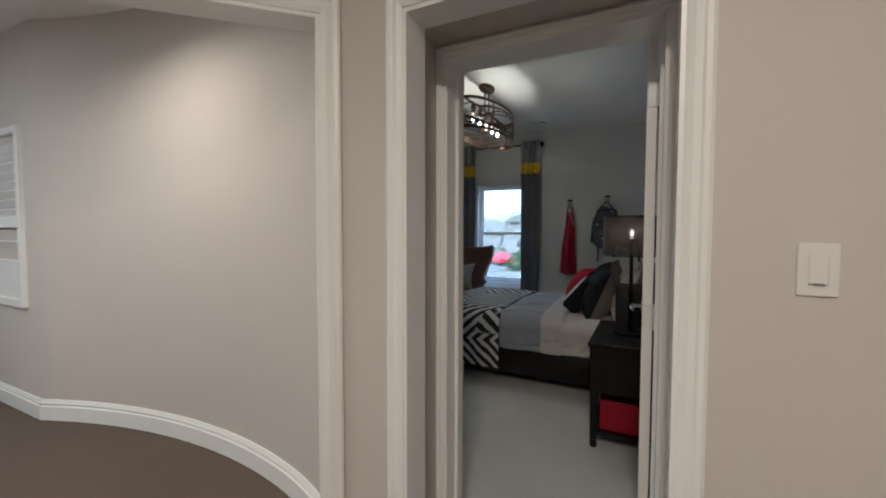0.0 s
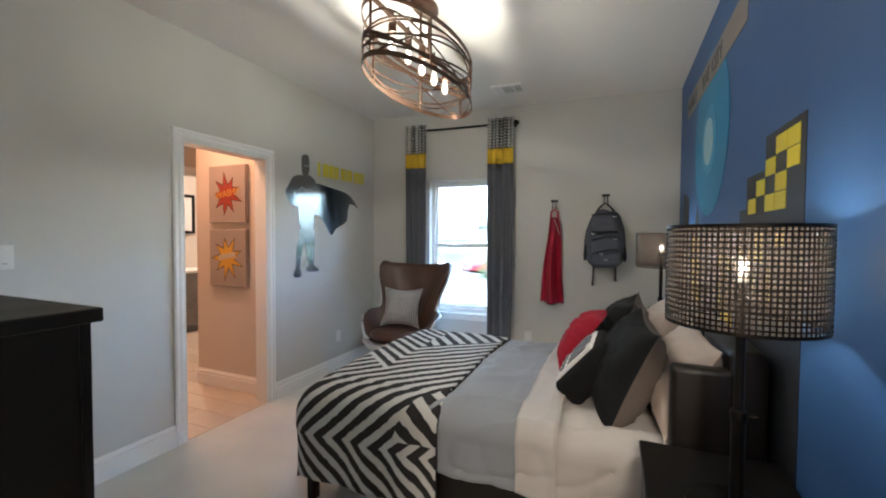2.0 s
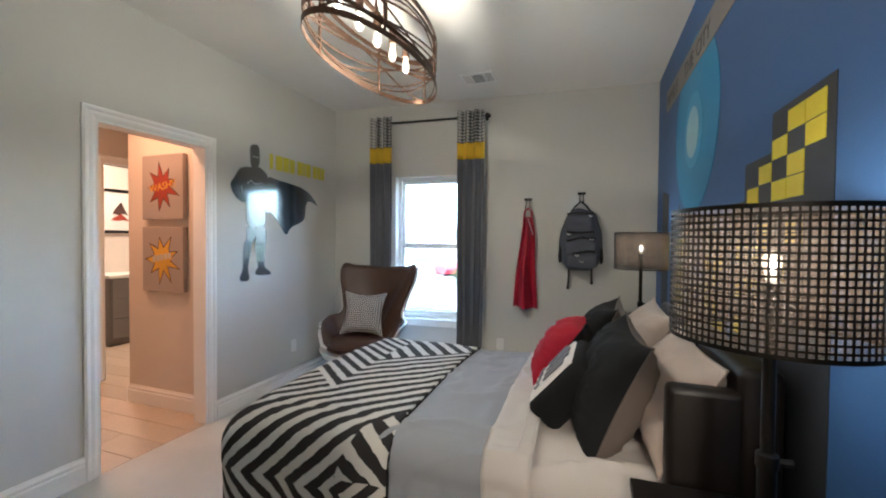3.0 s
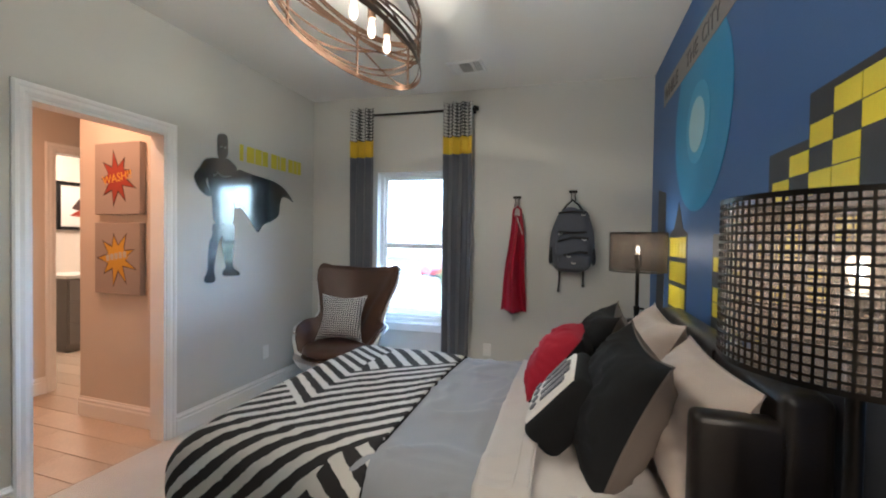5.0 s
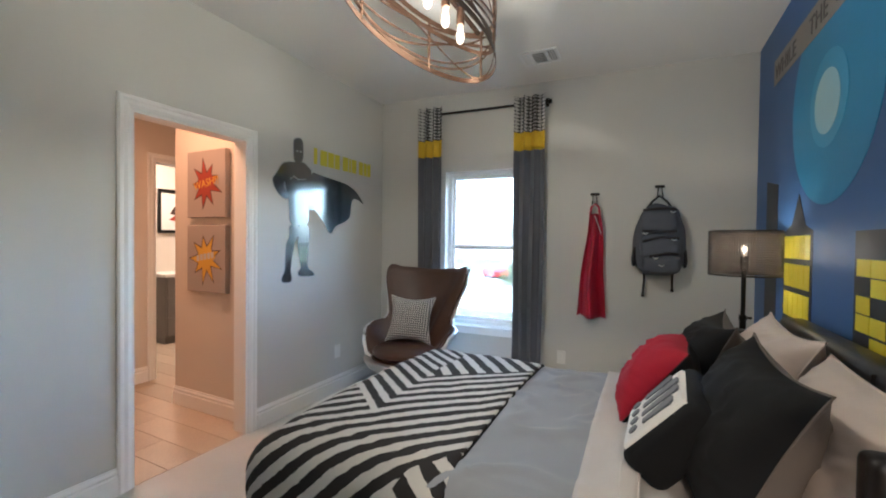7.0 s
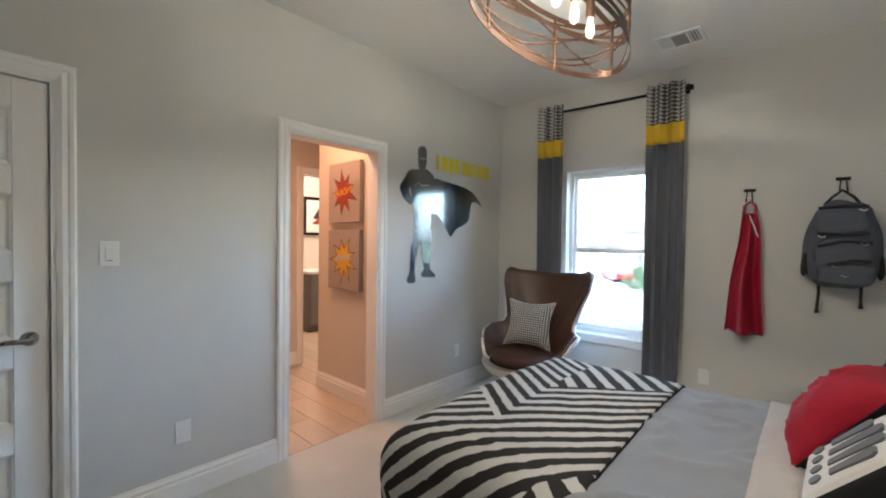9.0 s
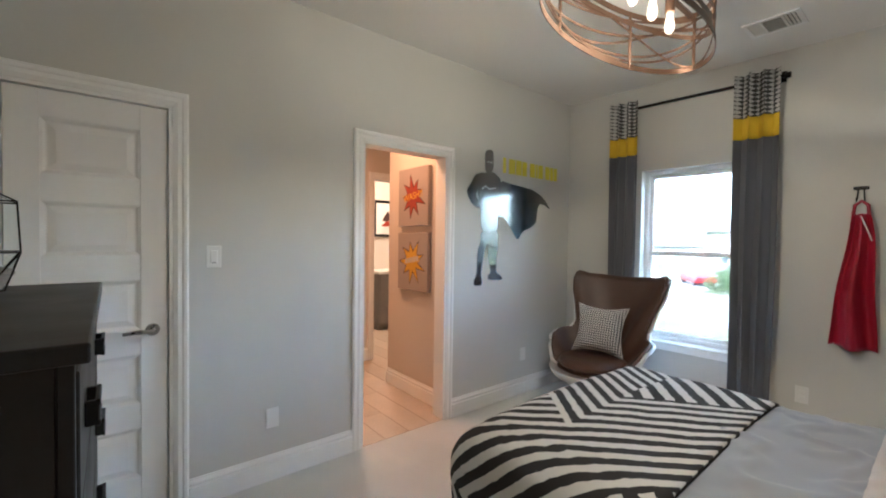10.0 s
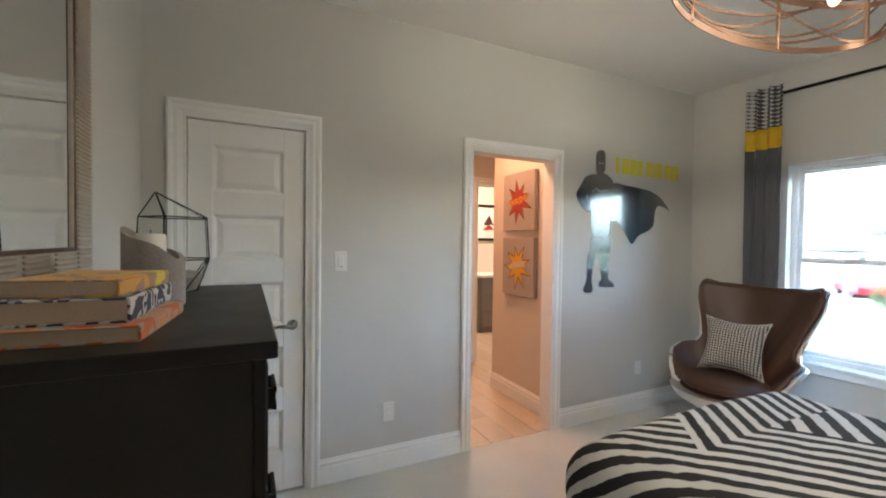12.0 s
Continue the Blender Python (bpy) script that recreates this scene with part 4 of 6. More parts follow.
# ---- nightstands and table lamps ----
def nightstand(m):
    d = thing("nightstand", "black wooden nightstand with one drawer and an open shelf", "nightstand", m, "nightstands beside the bed")
    # local: front towards -x, from x = 0 to 0.40, width along y from 0 to 0.70
    W, D, H = 0.70, 0.405, 0.66
    bm = fresh()
    box(bm, (-0.012, -0.012, H - 0.028), (D, W + 0.012, H), 0.005, seg=2)
    part("tabletop", bm, BLACKWOOD, d)
    bm = fresh()
    box(bm, (0.004, 0.0, 0.355), (D - 0.004, 0.018, H - 0.028), 0.002)
    box(bm, (0.004, W - 0.018, 0.355), (D - 0.004, W, H - 0.028), 0.002)
    box(bm, (D - 0.02, 0.018, 0.355), (D - 0.006, W - 0.018, H - 0.028))
    box(bm, (0.006, 0.018, 0.345), (D - 0.006, W - 0.018, 0.362))
    part("case", bm, BLACKWOOD, d)
    bm = fresh()
    box(bm, (-0.004, 0.026, 0.372), (0.016, W - 0.026, H - 0.038), 0.004)
    dr = part("drawer_front", bm, BLACKWOOD, d)
    for y in (0.17, W - 0.17):
        bm = fresh()
        tube(bm, [(-0.004, y, 0.5), (-0.018, y, 0.5), (-0.03, y, 0.5), (-0.034, y, 0.5)], [0.006, 0.006, 0.015, 0.010], 14)
        part("knob", bm, NICKEL, dr, "small metal knob", True)
    for x in (0.006, D - 0.046):
        for y in (0.0, W - 0.04):
            bm = fresh()
            box(bm, (x, y, 0.055), (x + 0.04, y + 0.04, 0.356), 0.003)
            lathe(bm, [(0.006, 0.0), (0.020, 0.006), (0.024, 0.026), (0.018, 0.046), (0.014, 0.056)], 14, (x + 0.02, y + 0.02))
            part("leg", bm, BLACKWOOD, d, "", True)
    bm = fresh()
    box(bm, (0.006, 0.004, 0.085), (D - 0.006, W - 0.004, 0.105), 0.003)
    part("shelf", bm, BLACKWOOD, d)
    return d


NS1 = nightstand(Matrix.Translation((-0.238, 2.722, 0)))
copy_thing(NS1, Matrix.Translation((-0.238, 4.93, 0)))


def storage_bin(m):
    d = thing("storage_bin", "red fabric bin on the nightstand's shelf", "bin", m)
    bm = fresh()
    w, dd, h = 0.27, 0.30, 0.185
    ring_o = [(-dd / 2, -w / 2), (dd / 2, -w / 2), (dd / 2, w / 2), (-dd / 2, w / 2)]
    prism(bm, ring_o, 0, 0.004)
    for i in range(4):
        (x0, y0), (x1, y1) = ring_o[i], ring_o[(i + 1) % 4]
        box(bm, (min(x0, x1) - 0.004, min(y0, y1) - 0.004, 0.0), (max(x0, x1) + 0.004, max(y0, y1) + 0.004, h), 0.003)
    part("body", bm, REDFAB, d)
    bm = fresh()
    box(bm, (-dd / 2 - 0.007, -0.04, h * 0.62), (-dd / 2 - 0.003, 0.04, h * 0.75), 0.001)
    part("handle", bm, BLACKFAB, d)


storage_bin(Matrix.Translation((-0.03, 2.92, 0.105)))


def table_lamp(m):
    d = thing("table_lamp", "black table lamp with a perforated metal drum shade, lit", "lamp", m, "lamps on the nightstands")
    bm = fresh()
    lathe(bm, [(0.118, 0.0), (0.120, 0.005), (0.118, 0.014), (0.108, 0.018), (0.02, 0.020)], 40)
    part("base", bm, BLACKMETAL, d, "", True)
    bm = fresh()
    lathe(bm, [(0.017, 0.018), (0.017, 0.255), (0.020, 0.26), (0.020, 0.285), (0.012, 0.29), (0.012, 0.55), (0.010, 0.55)], 18)
    st = part("stem", bm, BLACKMETAL, d, "", True)
    bm = fresh()
    tube(bm, [(0.017, 0, 0.272), (0.042, 0, 0.272)], [0.007, 0.008], 10)
    part("knob", bm, BLACKMETAL, st, "", True)
    bm = fresh()
    lathe(bm, [(0.012, 0.545), (0.021, 0.553), (0.022, 0.63), (0.016, 0.635)], 18)
    part("socket", bm, BLACKMETAL, d, "", True)
    bm = fresh()
    lathe(bm, [(0.001, 0.633), (0.010, 0.637), (0.011, 0.648), (0.0155, 0.664), (0.017, 0.676), (0.013, 0.688), (0.006, 0.694), (0.001, 0.696)], 18)
    lb = part("bulb", bm, LAMPBULB, d, "lit bulb", True)
    lb.visible_shadow = False
    bm = fresh()
    lathe(bm, [(0.001, 0.652), (0.006, 0.660), (0.008, 0.672), (0.001, 0.684)], 10)
    part("filament", bm, FILAMENT, lb, "", True).visible_shadow = False
    # drum pierced with real square holes
    R, z0, z1, cols, rows = 0.178, 0.522, 0.775, 88, 19
    bm = fresh()
    hw, dz = 0.155 * math.tau / cols, (z1 - z0) / rows
    angles = [c * math.tau / cols + s * hw for c in range(cols) for s in (-1, 1)]
    heights = [z0 + r * dz + s * (0.0042 if r in (0, rows) else 0.0021) for r in range(rows + 1) for s in (-1, 1)]
    g = [[bm.verts.new((R * math.cos(a), R * math.sin(a), z)) for z in heights] for a in angles]
    for i in range(len(angles)):
        for k in range(len(heights) - 1):
            if i % 2 and k % 2:
                continue
            j = (i + 1) % len(angles)
            bm.faces.new((g[i][k], g[j][k], g[j][k + 1], g[i][k + 1]))
    shade = part("shade", bm, BLACKMETAL, d, "perforated black metal drum")
    thicken(shade, 0.0012, -1)
    bm = fresh()
    ring = [(R - 0.006, z0 + 0.004), (R - 0.006, (z0 + z1) / 2), (R - 0.006, z1 - 0.004)]
    loops = [[bm.verts.new((q * math.cos(k * math.tau / 64), q * math.sin(k * math.tau / 64), z)) for k in range(64)] for q, z in ring]
    for p, q in zip(loops, loops[1:]):
        for k in range(64):
            bm.faces.new((p[k], p[(k + 1) % 64], q[(k + 1) % 64], q[k]))
    part("liner", bm, LINER, shade, "sheer lining behind the metal grid", True)
    bm = fresh()
    for k in range(3):
        a = k * math.tau / 3 + 0.4
        tube(bm, [(0.02, 0, 0.603), (0.6 * R * math.cos(a), 0.6 * R * math.sin(a), 0.603), ((R - 0.001) * math.cos(a), (R - 0.001) * math.sin(a), 0.603)][1:] + [], 0.002, 6)
        tube(bm, [(0.018 * math.cos(a), 0.018 * math.sin(a), 0.603), (0.6 * R * math.cos(a), 0.6 * R * math.sin(a), 0.603)], 0.002, 6)
    part("spider", bm, BLACKMETAL, shade, "", True)
    return d


L1 = table_lamp(Matrix.Translation((-0.03, 3.08, 0.66)))
copy_thing(L1, Matrix.Translation((-0.03, 5.30, 0.66)))


# ---- chest of drawers ----
def pull(bm, x, y, z):
    """A square bar pull, face towards +y."""
    for s in (-1, 1):
        box(bm, (x + s * 0.042 - 0.006, y, z - 0.022), (x + s * 0.042 + 0.006, y + 0.020, z + 0.022), 0.002)
    box(bm, (x - 0.048, y + 0.014, z + 0.012), (x + 0.048, y + 0.022, z + 0.024), 0.002)
    box(bm, (x - 0.048, y + 0.014, z - 0.024), (x + 0.048, y + 0.022, z - 0.012), 0.002)


def chest():
    x0, x1, y0, y1, H = -2.30, -1.357, 1.80, 2.275, 1.25
    d = thing("chest_of_drawers", "tall black wooden chest of drawers with square pulls", "chest", Matrix.Translation((0, 0, 0)))
    bm = fresh()
    box(bm, (x0 - 0.012, y0, H - 0.03), (x1 + 0.012, y1 + 0.018, H), 0.004, seg=2)
    part("tabletop", bm, BLACKWOOD, d)
    bm = fresh()
    box(bm, (x0, y0, 0.04), (x1, y1 - 0.02, H - 0.03), 0.002)
    part("case", bm, BLACKWOOD, d)
    for a in (x0, x1 - 0.022):
        bm = fresh()
        box(bm, (a, y1 - 0.0198, 0.04), (a + 0.022, y1, H - 0.03), 0.002)
        part("front_stile", bm, BLACKWOOD, d)
    n, gap = 5, 0.007
    a, b = 0.075, H - 0.045
    h = (b - a) / n
    for i in range(n):
        bm = fresh()
        box(bm, (x0 + 0.026, y1 - 0.019, a + i * h + gap / 2), (x1 - 0.026, y1 + 0.004, a + (i + 1) * h - gap / 2), 0.003)
        dr = part("drawer_front", bm, BLACKWOOD, d)
        for x in (x0 + 0.2, x1 - 0.2):
            bm = fresh()
            pull(bm, x, y1 + 0.004, a + (i + 0.5) * h)
            part("handle", bm, BLACKMETAL, dr, "square dark metal pull")
    for x in (x0 + 0.03, x1 - 0.08):
        for y in (y0 + 0.03, y1 - 0.08):
            bm = fresh()
            box(bm, (x, y, 0), (x + 0.05, y + 0.05, 0.045))
            part("foot", bm, BLACKWOOD, d)


chest()


# ---- egg chair ----
def egg_chair(m):
    d = thing("egg_chair", "brown leather wingback egg chair with an aluminium shell", "chair", m)
    # local: the seat opens towards -y; width along x
    NA, NS = 36, 26
    # height of the shell's rim, how wide and how deep it is, along its way from arm to arm

    def rim(a):
        q = abs(a)
        pts = [(0.0, 1.085), (0.30, 1.10), (0.42, 1.125), (0.46, 1.10), (0.50, 0.98), (0.53, 0.83), (0.56, 0.71), (0.60, 0.65), (0.70, 0.64), (0.86, 0.61), (0.94, 0.53), (1.0, 0.43)]
        for (a0, h0), (a1, h1) in zip(pts, pts[1:]):
            if q <= a1:
                t = (q - a0) / (a1 - a0)
                t = t * t * (3 - 2 * t)
                return h0 + (h1 - h0) * t
        return pts[-1][1]

    def shell(a, s, off):
        """a: -1..1 from arm to arm, s: 0 (bottom) .. 1 (rim)."""
        H = rim(a)
        z = 0.34 + (H - 0.34) * s
        ang = a * radians(112)
        up = max(0.0, (z - 0.34) / 0.74)
        q = min(1.0, max(0.0, (abs(a) - 0.52) / 0.2))
        q = q * q * (3 - 2 * q)
        back_r = 0.305 - 0.04 * math.sin(min(1.0, up / 0.8) * math.pi) + 0.165 * max(0.0, up - 0.30) / 0.7
        arm_r = 0.25 + 0.125 * math.sin(min(1, up * 2.2) * math.pi / 2)
        rad_x = (back_r * (1 - q) + arm_r * q) * (0.16 + 0.84 * min(1.0, (s + 0.02) ** 0.42)) + off
        rad_y = (0.30 + 0.07 * math.sin(min(1, up * 1.9) * math.pi / 2)) * (0.16 + 0.84 * min(1.0, (s + 0.02) ** 0.42)) + off
        wing = 1.0 + 0.10 * max(0.0, up - 0.62) * (1 if abs(a) > 0.25 else abs(a) / 0.25)
        x = math.sin(ang) * rad_x * wing
        y = math.cos(ang) * rad_y + 0.13 * up ** 1.2 - 0.02
        return Vector((x, y, z - (off * 0.6 if s < 0.4 else 0)))
    for name, material, off, label in (("upholstery", LEATHER, 0.0, "brown leather lining"), ("outer_shell", ALU, 0.042, "polished aluminium back shell")):
        bm = fresh()
        g = [[bm.verts.new(shell(-1 + 2 * i / NA, k / NS, off)) for k in range(NS + 1)] for i in range(NA + 1)]
        for i in range(NA):
            for k in range(NS):
                bm.faces.new((g[i][k], g[i + 1][k], g[i + 1][k + 1], g[i][k + 1]))
        if off:
            bm.faces.new([g[i][0] for i in range(NA + 1)])
        ob = part(name, bm, material, d, label, True)
        thicken(ob, 0.012, -1.0)
    bm = fresh()
    rimpts = [shell(-1 + 2 * i / 72, 1.0, 0.004) for i in range(73)]
    tube(bm, rimpts, 0.015, 10)
    part("rolled_edge", bm, LEATHER, d, "", True)
    for s in (1, -1):
        lip = [shell(0.54 + 0.46 * i / 24, 1.0, 0.030) - Vector((0, 0, 0.012)) for i in range(25)] + [shell(1, 1 - k / 12, 0.030) for k in range(1, 11)]
        bm = fresh()
        tube(bm, [Vector((s * p.x, p.y, p.z)) for p in lip], 0.015, 10)
        part("shell_lip", bm, ALU, d, "bright aluminium edge of the shell", True)
    front = [shell(1, 1 - k / 8, 0.004) for k in range(9)]
    for s in (1, -1):
        bm = fresh()
        tube(bm, [Vector((s * p.x, p.y, p.z)) for p in front], 0.015, 10)
        part("rolled_edge", bm, LEATHER, d, "", True)
    # seat body and cushion
    bm = fresh()
    lathe(bm, [(0.12, 0.325), (0.22, 0.335), (0.265, 0.37), (0.28, 0.405), (0.26, 0.415), (0.02, 0.416)], 32, (0, -0.02), (1.05, 0.98))
    part("seat", bm, LEATHER, d, "", True)
    bm = fresh()
    lathe(bm, [(0.10, 0.288), (0.23, 0.300), (0.298, 0.338), (0.328, 0.385), (0.332, 0.402), (0.322, 0.406), (0.290, 0.400)], 40, (0, -0.03), (1.05, 1.0))
    part("shell_base", bm, ALU, d, "polished aluminium underside", True)
    bm = fresh()
    lathe(bm, [(0.20, 0.412), (0.245, 0.420), (0.268, 0.445), (0.264, 0.468), (0.24, 0.488), (0.15, 0.499), (0.001, 0.502)], 32, (0, -0.05), (0.98, 0.96))
    part("seat_cushion", bm, LEATHER, d, "brown leather seat cushion", True)
    bm = fresh()
    lathe(bm, [(0.06, 0.335), (0.05, 0.30), (0.025, 0.27), (0.025, 0.08), (0.05, 0.065), (0.05, 0.05)], 20)
    part("column", bm, ALU, d, "", True)
    for k in range(4):
        a = k * math.pi / 2 + 0.5
        bm = fresh()
        tube(bm, [(0.03 * math.cos(a), 0.03 * math.sin(a), 0.062), (0.18 * math.cos(a), 0.18 * math.sin(a), 0.045), (0.31 * math.cos(a), 0.31 * math.sin(a), 0.016)], [0.022, 0.018, 0.014], 10)
        part("base_arm", bm, ALU, d, "", True)
    return d


CHAIR = Matrix.Translation((-2.31, 5.30, 0)) @ Matrix.Rotation(radians(3), 4, "Z")
egg_chair(CHAIR)
cushion("throw_pillow", "black and white dotted throw pillow on the chair", 0.40, 0.40, 0.16, DOTS, CHAIR @ pose(-0.018, 0.085, 0.69, -20, 1, 10), seed=21, pinch=0.20)


# ---- curtains ----
def curtain(u0, u1, m):
    d = thing("curtain", "grey grommet curtain with a yellow band and checked top", "curtain", m, "curtains at the window")
    n, folds = 72, 3

    def path(i, z):
        t = i / n
        ph = t * folds * math.tau + 0.6
        amp = 0.038 + 0.004 * math.sin(z * 2.3 + 1)
        sway = 0.004 * math.sin(z * 1.7 + t * 5) * (2.6 - z)
        return u0 + (u1 - u0) * t + 0.012 * math.sin(2 * ph) + sway, -0.098 - amp * math.sin(ph) - 0.006 * math.sin(2.3 * ph + z)
    for name, z0, z1, mm, rows, label in (("lower_panel", 0.015, 2.160, GREYFAB, 26, "grey lower panel"), ("colour_band", 2.160, 2.318, YELLOWFAB, 3, "yellow band"), ("top_band", 2.318, 2.628, DOTSFINE, 4, "black and white checked band")):
        bm = fresh()
        uvl = bm.loops.layers.uv.new("UVMap")
        g = []
        for r in range(rows + 1):
            z = z0 + (z1 - z0) * r / rows
            g.append([bm.verts.new((*path(i, z), z)) for i in range(n + 1)])
        for r in range(rows):
            for i in range(n):
                f = bm.faces.new((g[r][i], g[r][i + 1], g[r + 1][i + 1], g[r + 1][i]))
                for lp, (ii, rr) in zip(f.loops, ((i, r), (i + 1, r), (i + 1, r + 1), (i, r + 1))):
                    lp[uvl].uv = (ii / n * (u1 - u0) * 1.5, z0 + (z1 - z0) * rr / rows)
        thicken(part(name, bm, mm, d, label, True), 0.004, 0)
    return d


curtain(0.475, 0.705, BACK)
curtain(1.405, 1.665, BACK)
ROD_A, ROD_B = 0.49, 1.69
rod = thing("curtain_rod", "black metal curtain rod above the window", "curtain rod", BACK)
bm = fresh()
tube(bm, [(ROD_A, -0.048, 2.580), (1.69, -0.048, 2.580)], 0.011, 12)
part("pole", bm, BLACKMETAL, rod, "", True)
for u, s in ((ROD_A, -1), (ROD_B, 1)):
    bm = fresh()
    tube(bm, [(u, -0.048, 2.580), (u + s * 0.006, -0.048, 2.580), (u + s * 0.012, -0.048, 2.580), (u + s * 0.032, -0.048, 2.580)], [0.012, 0.018, 0.021, 0.019], 16)
    part("finial", bm, BLACKMETAL, rod, "", True)
    bm = fresh()
    tube(bm, [(u - s * 0.012, -0.048, 2.580), (u - s * 0.012, 0.0, 2.580)], 0.006, 8)
    box(bm, (u - s * 0.012 - 0.015, -0.006, 2.548), (u - s * 0.012 + 0.015, 0.0, 2.625), 0.002)
    part("bracket", bm, BLACKMETAL, rod, "", True)


# ---- mural on the blue wall ----
def on_east(bm, outline, depth=0.003, base=0.0):
    """A flat painted shape on the mural wall from (y, z) corners."""
    a = [bm.verts.new((XR - base, y, z)) for y, z in outline]
    b = [bm.verts.new((XR - base - depth, y, z)) for y, z in outline]
    k = len(outline)
    bm.faces.new(a)
    bm.faces.new(b[::-1])
    for i in range(k):
        bm.faces.new((a[i], a[(i + 1) % k], b[(i + 1) % k], b[i]))


def rect(y0, y1, z0, z1):
    return [(y0, z0), (y1, z0), (y1, z1), (y0, z1)]


def disc(y, z, r, n=64):
    return [(y + r * math.cos(i * math.tau / n), z + r * math.sin(i * math.tau / n)) for i in range(n)]


def lettering(text, size, spacing=1.0):
    cu = bpy.data.curves.new("lettering", "FONT")
    cu.body, cu.size, cu.extrude, cu.space_character = text, size, 0.001, spacing
    cu.resolution_u = 3
    tmp = bpy.data.objects.new("lettering", cu)
    scene.collection.objects.link(tmp)
    me = bpy.data.meshes.new_from_object(tmp)
    bpy.data.objects.remove(tmp)
    return me


mural = thing("wall_mural", "painted night city mural with a pale moon and yellow windows", "mural")


def mural_part(name, outline, material, base, label=""):
    bm = fresh()
    on_east(bm, outline, 0.002, base)
    return part(name, bm, material, mural, label)


mural_part("moon", disc(4.805, 2.05, 0.505), MOONBLUE, 0.0, "large sky-blue moon")
mural_part("moon_halo", disc(4.815, 2.02, 0.215), mat("mural_mid_blue", (0.10, 0.34, 0.58), 0.5, vary=0.04, bump=0.1), 0.002)
mural_part("moon_core", disc(4.82, 2.01, 0.145), MOONPALE, 0.004, "pale moon centre")
mural_part("banner", rect(4.0, 5.705, 2.375, 2.535), BANNER, 0.002, "taupe banner")
mural_part("tower", [(5.56, 0.2), (5.82, 0.2), (5.82, 1.78), (5.56, 1.73)], MURALDARK, 0.0)
mural_part("building", [(4.955, 0.2), (5.41, 0.2), (5.41, 1.43), (5.28, 1.47), (5.17, 1.63), (5.06, 1.46), (4.955, 1.43)], MURALDARK, 0.0)
mural_part("building", [(4.13, 0.2), (4.505, 0.2), (4.505, 1.415), (4.24, 1.415), (4.24, 1.365), (4.13, 1.365)], MURALDARK, 0.0)
mural_part("building", [(3.335, 0.2), (3.945, 0.2), (3.945, 1.665), (3.705, 1.665), (3.705, 1.79), (3.335, 1.79)], MURALDARK, 0.0)
mural_part("building", rect(3.945, 4.05, 0.2, 1.53), MURALDARK, 0.0)
for z0, z1 in ((1.285, 1.408), (1.13, 1.255), (0.965, 1.10)):
    for k in range(5):
        y = 4.985 + k * 0.0815
        mural_part("painted_window", rect(y, y + 0.075, z0, z1), MURALYEL, 0.002)
for z0, cols in ((1.243, (0, 1, 2)), (1.174, (1,)), (1.105, (0,)), (1.036, (0, 1)), (0.962, (1, 2))):
    for c in cols:
        y1 = 4.482 - c * 0.111
        mural_part("painted_window", rect(y1 - 0.106, y1, z0, z0 + 0.064), MURALYEL, 0.002)
for r, cols in ((0, (3, 4)), (1, (2, 4)), (2, (1, 3)), (3, (0, 2, 3)), (5, (1, 3)), (6, (0, 1)), (7, (2,)), (8, (0, 2))):
    for c in cols:
        y1, z1 = 3.912 - c * 0.108, 1.766 - r * 0.066
        mural_part("painted_window", rect(y1 - 0.103, y1, z1 - 0.062, z1), MURALYEL, 0.002)
for z in (1.30, 1.15, 1.02):
    mural_part("painted_window", rect(3.965, 4.03, z, z + 0.07), MURALYEL, 0.002)
for word, y in (("WHILE", 5.675), ("THE", 5.075), ("CITY", 4.765)):
    me = lettering(word, 0.128, 1.05)
    me.materials.append(LETTER)
    ob = new("lettering", me)
    ob.parent = mural
    ob.matrix_basis = Matrix.Translation((XR - 0.0055, y, 2.408)) @ Matrix(((0, 0, -1, 0), (-1, 0, 0, 0), (0, 1, 0, 0), (0, 0, 0, 1)))


# ---- figure decal and its caption on the west wall ----
def on_west(bm, outline, depth=0.0015, base=0.0):
    a = [bm.verts.new((XL + base, y, z)) for y, z in outline]
    b = [bm.verts.new((XL + base + depth, y, z)) for y, z in outline]
    k = len(outline)
    bm.faces.new(b)
    for i in range(k):
        bm.faces.new((a[i], a[(i + 1) % k], b[(i + 1) % k], b[i]))


HEAD = [(4.726, 2.123), (4.753, 2.151), (4.804, 2.159), (4.827, 2.133), (4.828, 1.978), (4.733, 1.952)]
TORSO = [(4.733, 1.960), (4.828, 1.978), (4.875, 1.951), (4.924, 1.919), (4.907, 1.784), (4.890, 1.591), (4.891, 1.473), (4.693, 1.465), (4.686, 1.661), (4.654, 1.751), (4.637, 1.875), (4.652, 1.950)]
BENT_ARM = [(4.652, 1.950), (4.611, 1.921), (4.576, 1.865), (4.527, 1.800), (4.547, 1.746), (4.587, 1.697), (4.654, 1.663), (4.691, 1.688), (4.638, 1.741), (4.627, 1.790), (4.669, 1.830), (4.684, 1.900)]
CLOAK = [(4.906, 1.920), (5.031, 1.899), (5.201, 1.886), (5.356, 1.872), (5.484, 1.826), (5.568, 1.761), (5.620, 1.701), (5.534, 1.741), (5.452, 1.749), (5.421, 1.683), (5.414, 1.573), (5.338, 1.523), (5.213, 1.482), (5.150, 1.396), (5.068, 1.500), (4.958, 1.615), (4.890, 1.582)]
LEG_A = [(4.687, 1.469), (4.792, 1.473), (4.787, 1.389), (4.742, 1.327), (4.716, 1.215), (4.700, 1.111), (4.717, 1.058), (4.706, 1.024), (4.627, 1.027), (4.616, 1.057), (4.652, 1.119), (4.652, 1.217), (4.661, 1.327), (4.693, 1.379)]
